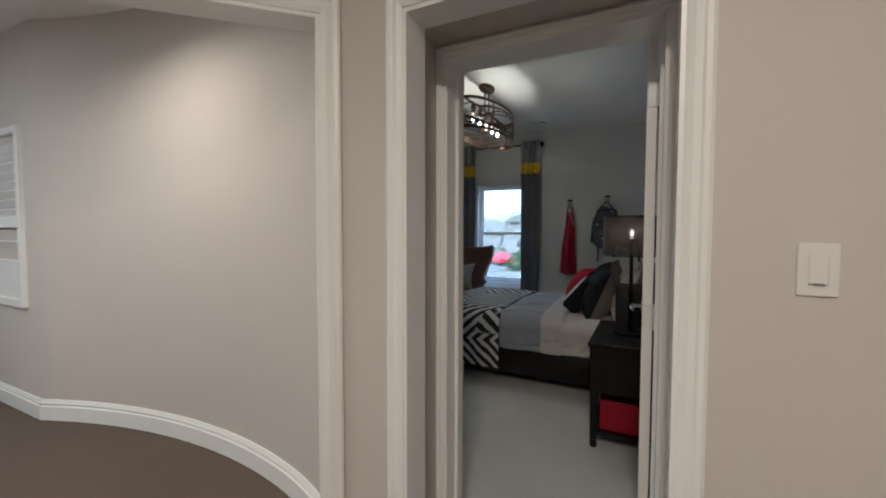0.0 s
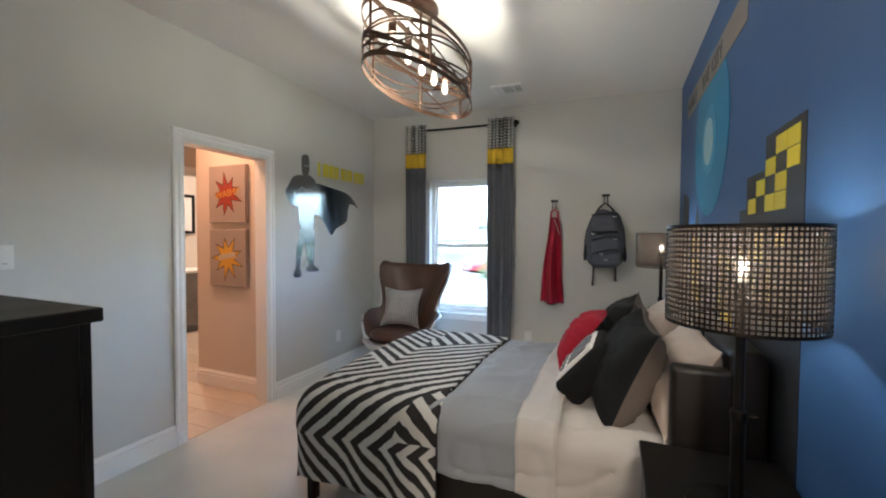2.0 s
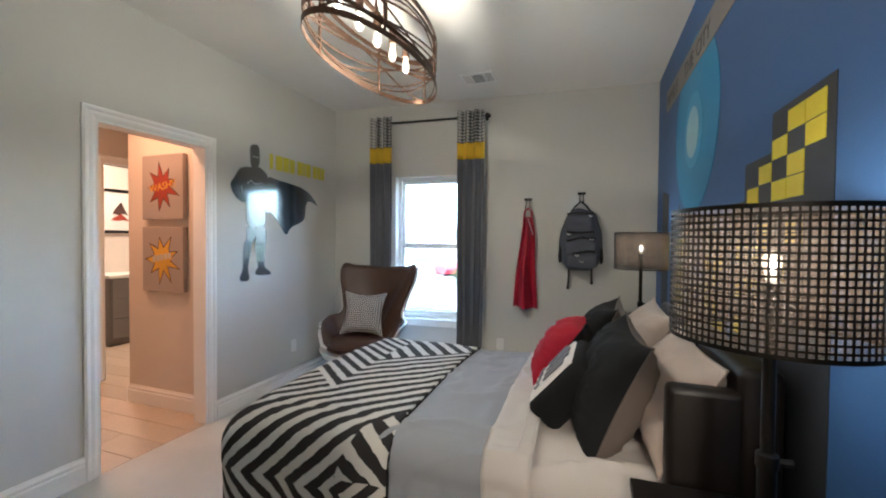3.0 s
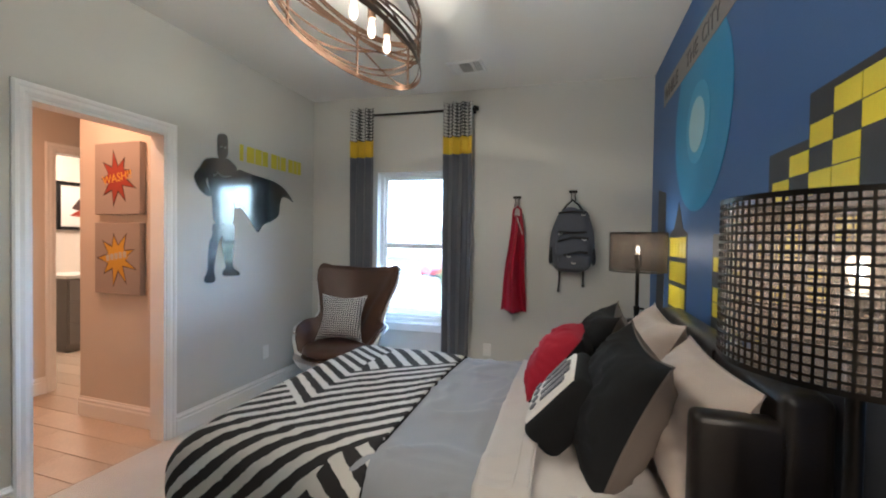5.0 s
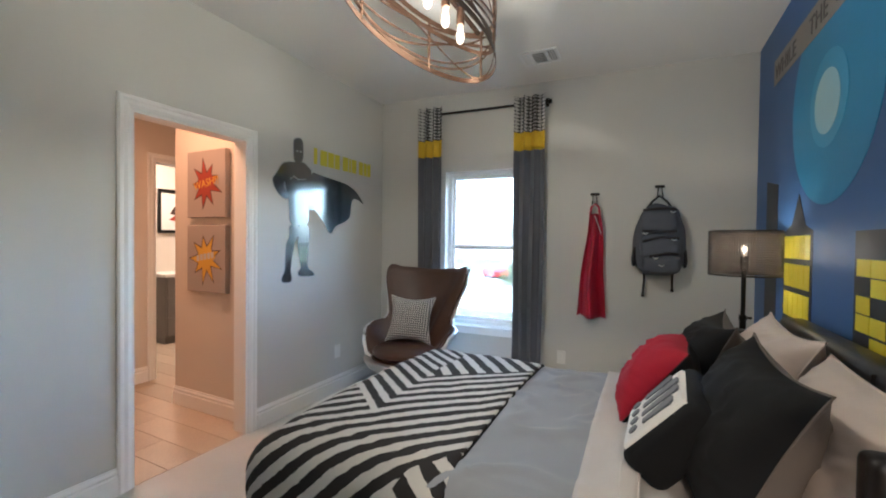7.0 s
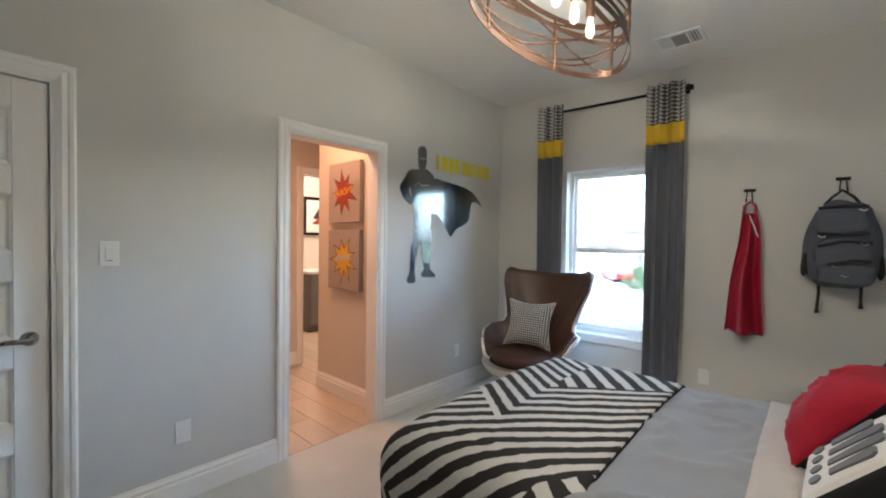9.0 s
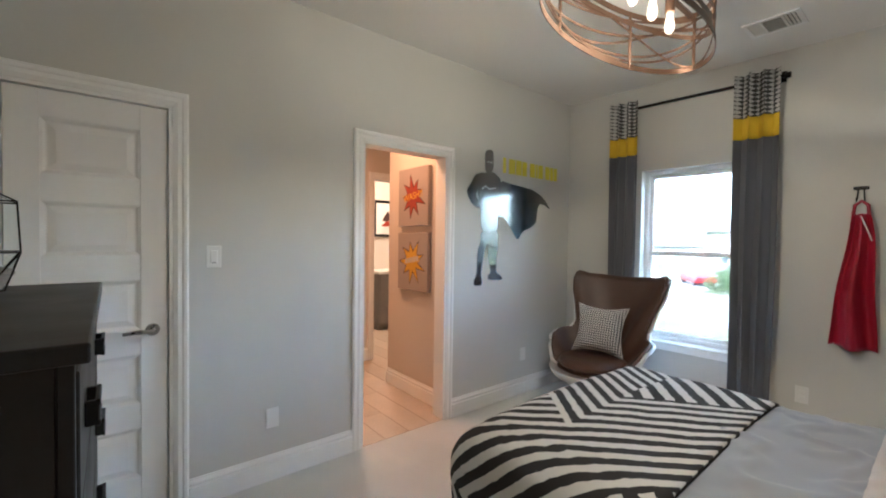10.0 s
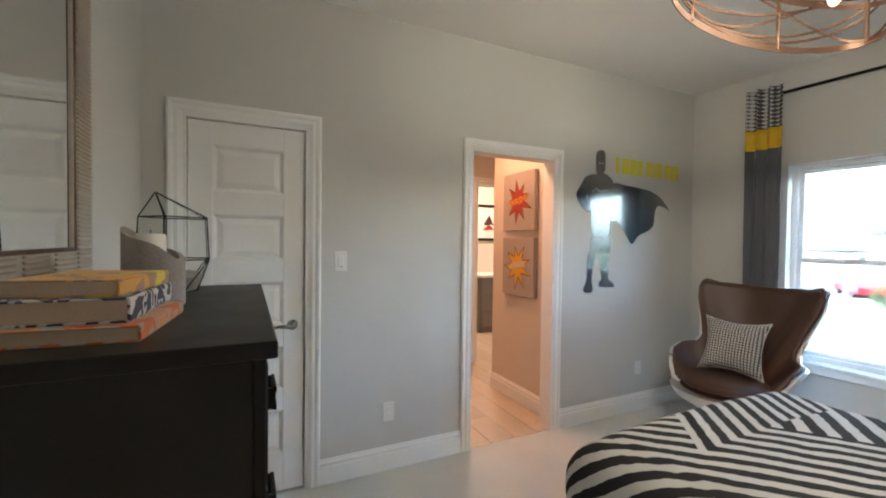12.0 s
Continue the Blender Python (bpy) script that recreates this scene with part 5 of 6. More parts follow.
LEG_B = [(4.786, 1.473), (4.897, 1.478), (4.898, 1.355), (4.881, 1.237), (4.876, 1.128), (4.944, 1.087), (4.962, 1.058), (4.784, 1.066), (4.783, 1.102), (4.817, 1.131), (4.794, 1.212), (4.770, 1.327), (4.787, 1.389)]


def smooth_outline(pts, rounds=2):
    """Rounds a closed outline by cutting its corners."""
    for _ in range(rounds):
        pts = [(a[0] * k + b[0] * (1 - k), a[1] * k + b[1] * (1 - k)) for a, b in zip(pts, pts[1:] + pts[:1]) for k in (0.8, 0.2)]
    return pts


def grown(pts, w):
    """Moves a closed outline outwards by w."""
    area = sum(a[0] * b[1] - b[0] * a[1] for a, b in zip(pts, pts[1:] + pts[:1]))
    s = 1 if area > 0 else -1
    res = []
    for a, b, c in zip(pts[-1:] + pts[:-1], pts, pts[1:] + pts[:1]):
        d = Vector((c[0] - a[0], c[1] - a[1])).normalized()
        res.append((b[0] + s * d.y * w, b[1] - s * d.x * w))
    return res


bm = fresh()
for k, outline in enumerate((TORSO, HEAD, BENT_ARM, CLOAK, LEG_A, LEG_B)):
    round_line = smooth_outline(outline)
    on_west(bm, round_line, 0.0014 + 0.0002 * k)
    if k != 3:
        before = set(bm.faces)
        on_west(bm, grown(round_line, 0.007), 0.0006)
        for f in bm.faces:
            if f not in before:
                f.material_index = 1
before = set(bm.faces)
for y in (4.765, 4.800):
    on_west(bm, [(y - 0.011, 2.058), (y + 0.011, 2.062), (y + 0.008, 2.049), (y - 0.008, 2.046)], 0.0032)
on_west(bm, [(4.690, 1.835), (4.700, 1.815), (4.730, 1.860), (4.780, 1.835), (4.860, 1.850), (4.865, 1.842), (4.780, 1.824), (4.732, 1.845)], 0.0032)
for f in bm.faces:
    if f not in before:
        f.material_index = 1
decal = new("wall_decal", finish(bm, "wall_decal", VINYL))
decal.data.materials.append(VINYLGREY)
tagged(decal, "glossy black vinyl caped figure decal on the wall", "decal")
bm = fresh()
caption = thing("caption_decal", "yellow vinyl lettering decal, too glossy to read", "decal")
for a, b, z0, z1 in ((4.945, 4.985, 1.985, 2.118), (5.02, 5.105, 1.985, 2.115), (5.115, 5.19, 1.985, 2.115), (5.20, 5.265, 1.985, 2.112), (5.305, 5.38, 1.985, 2.112), (5.39, 5.42, 1.985, 2.11), (5.43, 5.50, 1.985, 2.11), (5.535, 5.60, 1.985, 2.108), (5.61, 5.66, 1.985, 2.108), (5.668, 5.72, 1.985, 2.108)):
    bm = fresh()
    on_west(bm, rect(a, b, z0, z1))
    part("letter_bar", bm, VINYLYEL, caption)


# ---- canvases in the bathroom passage ----
def burst(cx, cz, r0, r1, n, spin, sx=1.0, sz=1.0, seed=0):
    rr = random.Random(seed)
    pts = []
    for i in range(n * 2):
        a = spin + i * math.pi / n
        r = (r1 * rr.uniform(0.8, 1.12)) if i % 2 == 0 else r0 * rr.uniform(0.85, 1.1)
        pts.append((cx + sx * r * math.cos(a), cz + sz * r * math.sin(a)))
    return pts


def flat_y(bm, outline, y, depth):
    a = [bm.verts.new((x, y, z)) for x, z in outline]
    b = [bm.verts.new((x, y - depth, z)) for x, z in outline]
    k = len(outline)
    bm.faces.new(b)
    for i in range(k):
        bm.faces.new((a[i], a[(i + 1) % k], b[(i + 1) % k], b[i]))


def canvas(x0, x1, z0, z1, label, outer, inner, word):
    d = thing("canvas_print", label, "picture")
    bm = fresh()
    box(bm, (x0, 4.372, z0), (x1, 4.414, z1), 0.003)
    part("canvas", bm, CANVAS, d, "grey stretched canvas")
    cx, cz = (x0 + x1) / 2, (z0 + z1) / 2
    for k, (r0, r1, mm) in enumerate(((0.095, 0.205, INKDARK), (0.082, 0.182, outer))):
        bm = fresh()
        flat_y(bm, burst(cx, cz, r0, r1, 9, 0.35, 0.95, 1.0, len(label)), 4.3718 - k * 0.001, 0.001)
        part("burst", bm, mm, d)
    bm = fresh()
    flat_y(bm, burst(cx, cz, 0.075, 0.105, 8, 0.2, 1.2, 0.8, 5), 4.3696, 0.001)
    part("burst_centre", bm, inner, d)
    if word:
        me = lettering(word, 0.085)
        me.materials.append(YELINK)
        ob = new("lettering", me)
        ob.parent = d
        ob.matrix_basis = Matrix.Translation((cx - 0.13, 4.367, cz - 0.045)) @ pose(0, 0, 0, 90, 0, 0) @ Matrix.Rotation(radians(9), 4, "Z")
    else:
        for k in range(5):
            bm = fresh()
            flat_y(bm, rect(cx - 0.10 + k * 0.042, cx - 0.068 + k * 0.042, cz - 0.02 + 0.007 * k, cz + 0.025 + 0.007 * k), 4.368, 0.001)
            part("letter_bar", bm, PALEINK, d)
    return d


canvas(-3.772, -3.322, 1.517, 2.026, "grey canvas with a red and yellow starburst", REDINK, REDINK, "WASH!!")
canvas(-3.772, -3.322, 0.948, 1.457, "grey canvas with a yellow starburst", YELINK, YELINK, "")


# ---- chandelier ----
def chandelier():
    cx, cy, z0, z1, ax, ay = -1.405, 3.985, 2.25, 2.53, 0.225, 0.56
    d = thing("chandelier", "oval dark bronze strap chandelier with lit bulbs", "chandelier", Matrix.Translation((cx, cy, 0)))
    N = 72

    def band(bm, f0, w, t=0.004, n=N, a0=0.0, a1=math.tau, inset=0.0):
        """A flat strap round the oval; f0(angle) is the height of its middle."""
        closed = abs(a1 - a0 - math.tau) < 1e-6
        ring = []
        for i in range(n if closed else n + 1):
            a = a0 + (a1 - a0) * i / n
            c, s = math.cos(a), math.sin(a)
            z = f0(a)
            ring.append([bm.verts.new(((ax - q) * c, (ay - q) * s, z + h)) for q, h in ((inset, -w / 2), (inset, w / 2), (inset + t, w / 2), (inset + t, -w / 2))])
        count = len(ring)
        for i in range(count if closed else count - 1):
            p, q = ring[i], ring[(i + 1) % count]
            for k in range(4):
                bm.faces.new((p[k], q[k], q[(k + 1) % 4], p[(k + 1) % 4]))
        if not closed:
            bm.faces.new(ring[0])
            bm.faces.new(ring[-1][::-1])
    for z in (z0 + 0.013, z1 - 0.013):
        bm = fresh()
        band(bm, lambda a: z, 0.026)
        part("ring", bm, BRONZE, d, "", True)
    zm, amp = (z0 + z1) / 2, (z1 - z0) / 2 - 0.035
    rr = random.Random(4)
    for k in range(9):
        ph, fr, am = rr.uniform(0, math.tau), rr.choice((1, 1, 2)), amp * rr.uniform(0.75, 1.0)
        off = rr.uniform(-0.02, 0.02)
        bm = fresh()
        band(bm, lambda a: zm + off + am * math.sin(fr * a + ph), 0.011, 0.003, inset=0.002 + 0.0032 * (k % 3))
        part("strap", bm, BRONZE, d, "", True)
    for k in range(6):
        a = k * math.tau / 6 + 0.45
        bm = fresh()
        p = Vector((ax * math.cos(a), ay * math.sin(a), 0)) * 0.985
        tube(bm, [(p.x, p.y, z0 + 0.01), (p.x, p.y, z1 - 0.01)], 0.007, 8)
        part("upright", bm, BRONZE, d, "", True)
    bm = fresh()
    box(bm, (-0.012, -ay + 0.01, z1 - 0.02), (0.012, ay - 0.01, z1 - 0.006), 0.002)
    part("crossbar", bm, BRONZE, d)
    for s in (-1, 1):
        bm = fresh()
        tube(bm, [(0, s * 0.055, z1 - 0.012), (0, s * 0.055, ZC - 0.02)], 0.007, 10)
        part("stem", bm, BRONZE, d, "", True)
    bm = fresh()
    lathe(bm, [(0.005, ZC - 0.034), (0.115, ZC - 0.032), (0.125, ZC - 0.022), (0.125, ZC - 0.001)], 36, (0, 0), (0.55, 1.0))
    part("canopy", bm, BRONZE, d, "oval bronze ceiling plate", True)
    for k in range(5):
        y = BULBS_Y[k] - cy
        bm = fresh()
        lathe(bm, [(0.006, z1 - 0.02), (0.008, z1 - 0.045), (0.019, z1 - 0.05), (0.020, z1 - 0.125), (0.014, z1 - 0.128)], 16, (0.035, y))
        sk = part("socket", bm, BRONZE, d, "", True)
        bm = fresh()
        lathe(bm, [(0.012, z1 - 0.126), (0.013, z1 - 0.140), (0.018, z1 - 0.165), (0.021, z1 - 0.186), (0.017, z1 - 0.205), (0.009, z1 - 0.215), (0.001, z1 - 0.217)], 16, (0.035, y))
        part("bulb", bm, BULB, sk, "lit clear bulb", True).visible_shadow = False
        bm = fresh()
        lathe(bm, [(0.001, z1 - 0.155), (0.009, z1 - 0.170), (0.012, z1 - 0.190), (0.001, z1 - 0.210)], 10, (0.035, y))
        part("filament", bm, FILAMENT, sk, "glowing filament", True).visible_shadow = False


chandelier()


# ---- ceiling vent ----
vent = thing("ceiling_vent", "white louvred air register in the ceiling", "vent", Matrix.Translation((-1.292, 5.515, ZC)))
bm = fresh()
w, h = 0.142, 0.118
for lo, hi in (((-w, -h, -0.012), (w, -h + 0.026, 0)), ((-w, h - 0.026, -0.012), (w, h, 0)), ((-w, -h + 0.026, -0.012), (-w + 0.026, h - 0.026, 0)), ((w - 0.026, -h + 0.026, -0.012), (w, h - 0.026, 0))):
    box(bm, lo, hi, 0.003)
part("frame", bm, TRIM, vent)
# flat dark sheet gives the duct's shade between the slats
bm = fresh()
box(bm, (-w + 0.02, -h + 0.02, -0.002), (w - 0.02, h - 0.02, -0.001))
part("backing", bm, GREYWOOD, vent, "dark sheet in place of the shaded duct")
for x in (-0.052, 0.052):
    bm = fresh()
    box(bm, (x - 0.005, -h + 0.026, -0.012), (x + 0.005, h - 0.026, -0.002))
    part("divider", bm, TRIM, vent)
for k in range(7):
    y = -h + 0.038 + k * 0.0268
    bm = fresh()
    box(bm, (-0.046, -0.010, -0.001), (0.046, 0.010, 0.001), m=Matrix.Translation((0, y, -0.008)) @ pose(0, 0, 0, 35))
    part("slat", bm, TRIM, vent)
for s in (-1, 1):
    for k in range(3):
        bm = fresh()
        box(bm, (-0.009, -h + 0.03, -0.001), (0.009, h - 0.03, 0.001), m=Matrix.Translation((s * (0.068 + k * 0.018), 0, -0.008)) @ pose(0, 0, 0, 0, s * 35))
        part("slat", bm, TRIM, vent)


# ---- hooks, cape and backpack on the north wall ----
def wall_hook(x, z):
    d = thing("coat_hook", "black double-prong coat hook on the wall", "hook", BACK @ pose((x - XL) / math.cos(math.atan(BSLOPE)), 0, z))
    bm = fresh()
    box(bm, (-0.036, -0.010, 0.012), (0.036, 0, 0.034), 0.004, seg=2)
    part("plate", bm, BLACKMETAL, d)
    for s in (-1, 1):
        bm = fresh()
        tube(bm, [(s * 0.013, -0.006, 0.02), (s * 0.014, -0.022, 0.0), (s * 0.017, -0.024, -0.045), (s * 0.018, -0.045, -0.062), (s * 0.018, -0.062, -0.045)], 0.004, 8)
        part("prong", bm, BLACKMETAL, d, "", True)
    return d


wall_hook(-0.936, 1.745)
wall_hook(-0.453, 1.79)


def hang(x, d=0.0, z=0.0):
    return BACK @ pose((x - XL) / math.cos(math.atan(BSLOPE)), -d, z)


def cape():
    d = thing("cape", "red satin child's cape hanging from a hook", "cape", hang(-0.93))
    n, rows = 40, 36
    bm = fresh()
    g = []
    for r in range(rows + 1):
        t = r / rows
        z = 1.60 - t * (1.60 - 0.735)
        half = 0.042 + 0.072 * t ** 0.8
        row = []
        for i in range(n + 1):
            a = -1 + 2 * i / n
            ph = a * 5.0 + 0.9 * math.sin(3 * t + a)
            y = -0.045 - 0.038 * math.cos(ph) * (0.5 + 0.9 * t) - 0.020 * (1 - a * a) - 0.01 * math.sin(5 * t + 2 * a)
            row.append(bm.verts.new((a * half - 0.02 * t + 0.012 * math.sin(7 * t) * (1 - t), y, z - 0.006 * a * t - 0.005 * math.cos(ph) * t)))
        g.append(row)
    for r in range(rows):
        for i in range(n):
            bm.faces.new((g[r][i], g[r][i + 1], g[r + 1][i + 1], g[r + 1][i]))
    thicken(part("cloth", bm, CAPERED, d, "", True), 0.004, 0)
    bm = fresh()
    tube(bm, [(-0.036, -0.05, 1.60), (-0.030, -0.05, 1.655), (0, -0.045, 1.683), (0.030, -0.05, 1.655), (0.034, -0.055, 1.60)], 0.010, 10)
    part("neck_band", bm, CAPERED, d, "", True)
    bm = fresh()
    tube(bm, [(0.0, -0.085, 1.585), (0.030, -0.092, 1.50), (0.052, -0.09, 1.43)], 0.004, 6)
    part("tie", bm, WHITEFAB, d, "pale tie cord", True)


cape()


def soft_box(bm, w, t, h, c, n=12, e=3.2):
    """A rounded, slightly filled box."""
    v = bmesh.ops.create_cube(bm, size=2.0)["verts"]
    edges = {ed for q in v for ed in q.link_edges}
    bmesh.ops.subdivide_edges(bm, edges=list(edges), cuts=n, use_grid_fill=True)
    for q in bm.verts:
        p = q.co
        m = (abs(p.x) ** e + abs(p.y) ** e + abs(p.z) ** e) ** (1 / e)
        k = max(abs(p.x), abs(p.y), abs(p.z)) / m
        wob = 1 + 0.10 * noise.noise(Vector((p.x * 1.6 + c[0] * 5, p.y * 2, p.z * 1.6 + c[2] * 5)))
        lump = 1 + 0.22 * noise.noise(Vector((p.x * 2.3 + c[2] * 9, 1.7, p.z * 2.3 + c[0] * 3)))
        taper = 1.0 - 0.50 * max(0.0, c[2] + p.z * k * h / 2 - 1.24)
        q.co = Vector(((c[0] + p.x * k * w / 2 * wob) * taper, c[1] + p.y * k * t / 2 * lump, c[2] + p.z * k * h / 2 * wob))


def backpack():
    d = thing("backpack", "slate grey school backpack hanging from a hook", "backpack", hang(-0.458))
    bm = fresh()
    soft_box(bm, 0.385, 0.15, 0.545, (0, -0.085, 1.385), 10, 3.0)
    part("body", bm, PACKFAB, d, "", True)
    bm = fresh()
    soft_box(bm, 0.275, 0.07, 0.175, (-0.015, -0.155, 1.535), 8, 4.5)
    fp = part("upper_pocket", bm, PACKFAB, d, "", True)
    bm = fresh()
    soft_box(bm, 0.285, 0.09, 0.19, (0.0, -0.165, 1.335), 8, 3.6)
    part("middle_pocket", bm, PACKFAB, d, "", True)
    bm = fresh()
    soft_box(bm, 0.26, 0.08, 0.145, (0.012, -0.175, 1.205), 8, 3.6)
    part("lower_pocket", bm, PACKFAB, d, "", True)
    for pts in ([(-0.13, -0.185, 1.455), (0.0, -0.198, 1.448), (0.115, -0.186, 1.455)], [(-0.13, -0.195, 1.375), (0.0, -0.214, 1.41), (0.13, -0.195, 1.40)], [(-0.08, -0.20, 1.26), (0.05, -0.217, 1.29), (0.125, -0.20, 1.285)], [(-0.13, -0.18, 1.615), (0.0, -0.192, 1.625), (0.11, -0.18, 1.62)]):
        bm = fresh()
        tube(bm, [(x * 0.93, y - 0.012, z) for x, y, z in pts], 0.009, 8)
        part("zip", bm, PACKDARK, d, "dark zip", True)
    for x, z in ((0.06, 1.60), (-0.12, 1.44), (0.07, 1.395), (-0.05, 1.255), (-0.01, 1.20)):
        bm = fresh()
        tube(bm, [(x, -0.218, z), (x + 0.018, -0.224, z - 0.010), (x + 0.034, -0.22, z - 0.002)], 0.0045, 6)
        part("zip_pull", bm, ALU, d, "", True)
    bm = fresh()
    tube(bm, [(-0.085, -0.06, 1.64), (-0.05, -0.06, 1.69), (0.0, -0.055, 1.735), (0.05, -0.06, 1.69), (0.085, -0.06, 1.64)], 0.009, 8)
    part("carry_loop", bm, PACKDARK, d, "", True)
    for s, x1, z1 in ((-1, -0.105, 0.935), (1, 0.10, 0.985)):
        bm = fresh()
        tube(bm, [(s * 0.10, -0.05, 1.16), (s * 0.098, -0.05, 1.06), (x1, -0.045, z1 + 0.02)], 0.009, 8)
        sphere(bm, (x1, -0.045, z1 + 0.01), 0.014, 10)
        part("strap", bm, PACKDARK, d, "", True)
    for s in (-1, 1):
        bm = fresh()
        soft_box(bm, 0.03, 0.11, 0.17, (s * 0.178, -0.08, 1.26), 5, 3.0)
        part("side_pocket", bm, PACKDARK, d, "", True)


backpack()


# ---- mirror over the chest ----
def wall_mirror():
    d = thing("wall_mirror", "mirror in a ribbed champagne frame above the chest", "mirror")
    x0, x1, z0, z1, fw, y = -2.235, -1.30, 1.262, 2.36, 0.13, YE
    bm = fresh()
    box(bm, (x0 + fw - 0.01, y + 0.006, z0 + fw - 0.01), (x1 - fw + 0.01, y + 0.014, z1 - fw + 0.01))
    part("glass", bm, MIRROR, d, "silvered glass")
    bm = fresh()
    for lo, hi in (((x0, y + 0.001, z0), (x0 + fw, y + 0.022, z1)), ((x1 - fw, y + 0.001, z0), (x1, y + 0.022, z1)), ((x0 + fw, y + 0.001, z0), (x1 - fw, y + 0.022, z0 + fw)), ((x0 + fw, y + 0.001, z1 - fw), (x1 - fw, y + 0.022, z1))):
        box(bm, lo, hi, 0.003)
    fr = part("frame", bm, MIRRORFRAME, d)
    ribs = bmesh.new()
    n = int((z1 - z0) / 0.013)
    for k in range(n):
        z = z0 + 0.008 + k * 0.013
        for a in (x0 + 0.006, x1 - fw + 0.006):
            box(ribs, (a, y + 0.020, z - 0.004), (a + fw - 0.02, y + 0.029, z + 0.004), 0.003)
    for k in range(9):
        for zz in (z0 + 0.01, z1 - fw + 0.01):
            z = zz + k * 0.013
            for s in range(4):
                a = x0 + fw + 0.01 + s * 0.165
                box(ribs, (a, y + 0.020, z - 0.004), (min(a + 0.13, x1 - fw - 0.01), y + 0.029, z + 0.004), 0.003)
    tagged(part("ribbing", ribs, MIRRORFRAME, fr, "fine raised ribs"), kind="stuff")
    bm = fresh()
    for lo, hi in (((x0 + fw - 0.012, y + 0.018, z0 + fw - 0.012), (x0 + fw, y + 0.0235, z1 - fw + 0.012)), ((x1 - fw, y + 0.018, z0 + fw - 0.012), (x1 - fw + 0.012, y + 0.0235, z1 - fw + 0.012)), ((x0 + fw, y + 0.018, z0 + fw - 0.012), (x1 - fw, y + 0.0235, z0 + fw)), ((x0 + fw, y + 0.018, z1 - fw), (x1 - fw, y + 0.0235, z1 - fw + 0.012))):
        box(bm, lo, hi, 0.003)
    part("inner_bead", bm, BRONZE, fr)


wall_mirror()


# ---- things on the chest ----
def cover_material(name, a, b, c, scale):
    m = mat(name, a, 0.6, vary=0.06, bump=0.05)
    n, l, bs = nodes_of(m)
    tc = n.new("ShaderNodeTexCoord")
    vo = n.new("ShaderNodeTexNoise")
    vo.inputs["Scale"].default_value, vo.inputs["Detail"].default_value = scale, 1.5
    l.new(tc.outputs["Object"], vo.inputs["Vector"])
    cr = n.new("ShaderNodeValToRGB")
    cr.color_ramp.interpolation = "CONSTANT"
    e = cr.color_ramp.elements
    e[0].position, e[0].color = 0.0, (*a, 1)
    e[1].position, e[1].color = 0.47, (*b, 1)
    k = e.new(0.57)
    k.color = (*c, 1)
    l.new(vo.outputs[0], cr.inputs[0])
    colour_base(m, cr.outputs[0])
    return m


def book(m, w, l, h, cover, label):
    """Lies flat: spine towards +y, page block towards +x."""
    d = thing("book", label, "book", m, "books on the chest")
    bm = fresh()
    box(bm, (-l, -w, 0), (0, 0, 0.0035), 0.001)
    box(bm, (-l, -w, h - 0.0035), (0, 0, h), 0.001)
    box(bm, (-l, -0.0035, 0.0035), (0, 0.002, h - 0.0035), 0.001)
    part("cover", bm, cover, d)
    bm = fresh()
    box(bm, (-l + 0.006, -w + 0.006, 0.0036), (-0.006, -0.004, h - 0.0036))
    part("page_block", bm, PAPER, d, "cream page block")


TOP = 1.25
ORANGE = cover_material("orange_patterned_cover", (0.55, 0.16, 0.05), (0.42, 0.36, 0.30), (0.60, 0.28, 0.12), 22)
INDIGO = cover_material("indigo_leaf_cover", (0.03, 0.035, 0.07), (0.60, 0.58, 0.54), (0.03, 0.035, 0.07), 26)
OCHRE = cover_material("ochre_patterned_cover", (0.62, 0.34, 0.08), (0.36, 0.24, 0.16), (0.66, 0.52, 0.06), 14)
book(Matrix.Translation((-1.425, 2.085, TOP)) @ pose(0, 0, 0, 0, 0, -5), 0.205, 0.285, 0.028, ORANGE, "hardback book with an orange patterned cover")
book(Matrix.Translation((-1.455, 2.065, TOP + 0.028)) @ pose(0, 0, 0, 0, 0, -4), 0.215, 0.275, 0.042, INDIGO, "thick hardback book with an indigo leaf cover")
book(Matrix.Translation((-1.475, 2.045, TOP + 0.070)) @ pose(0, 0, 0, 0, 0, -9), 0.17, 0.235, 0.030, OCHRE, "hardback book with an ochre patterned cover")

bm = fresh()
n = 40
cx, cy, r, ri = -1.862, 2.030, 0.068, 0.054
rings = []
for rad, lo in ((r, True), (r, False), (ri, False), (ri, True)):
    row = []
    for k in range(n):
        a = k * math.tau / n
        x, y = cx + rad * math.cos(a), cy + rad * math.sin(a)
        slope = TOP + 0.155 - 0.040 * (math.sin(a) * rad / r) + 0.006 * math.sin(3 * a + 1)
        row.append(bm.verts.new((x, y, (TOP + (0.0 if rad == r else 0.03)) if lo else slope)))
    rings.append(row)
for p, q in zip(rings, rings[1:]):
    for k in range(n):
        bm.faces.new((p[k], p[(k + 1) % n], q[(k + 1) % n], q[k]))
bm.faces.new(rings[0][::-1])
bm.faces.new(rings[3])
holder = new("candle_holder", finish(bm, "candle_holder", STONE, True))
tagged(holder, "rough grey concrete candle holder with a slanted rim", "candle holder")
candle = thing("candle", "white pillar candle in the concrete holder", "candle", Matrix.Translation((cx - 0.004, cy - 0.008, TOP + 0.03)))
bm = fresh()
lathe(bm, [(0.034, 0.0), (0.034, 0.145), (0.030, 0.152), (0.010, 0.149), (0.001, 0.148)], 24)
part("wax", bm, WAX, candle, "", True)
bm = fresh()
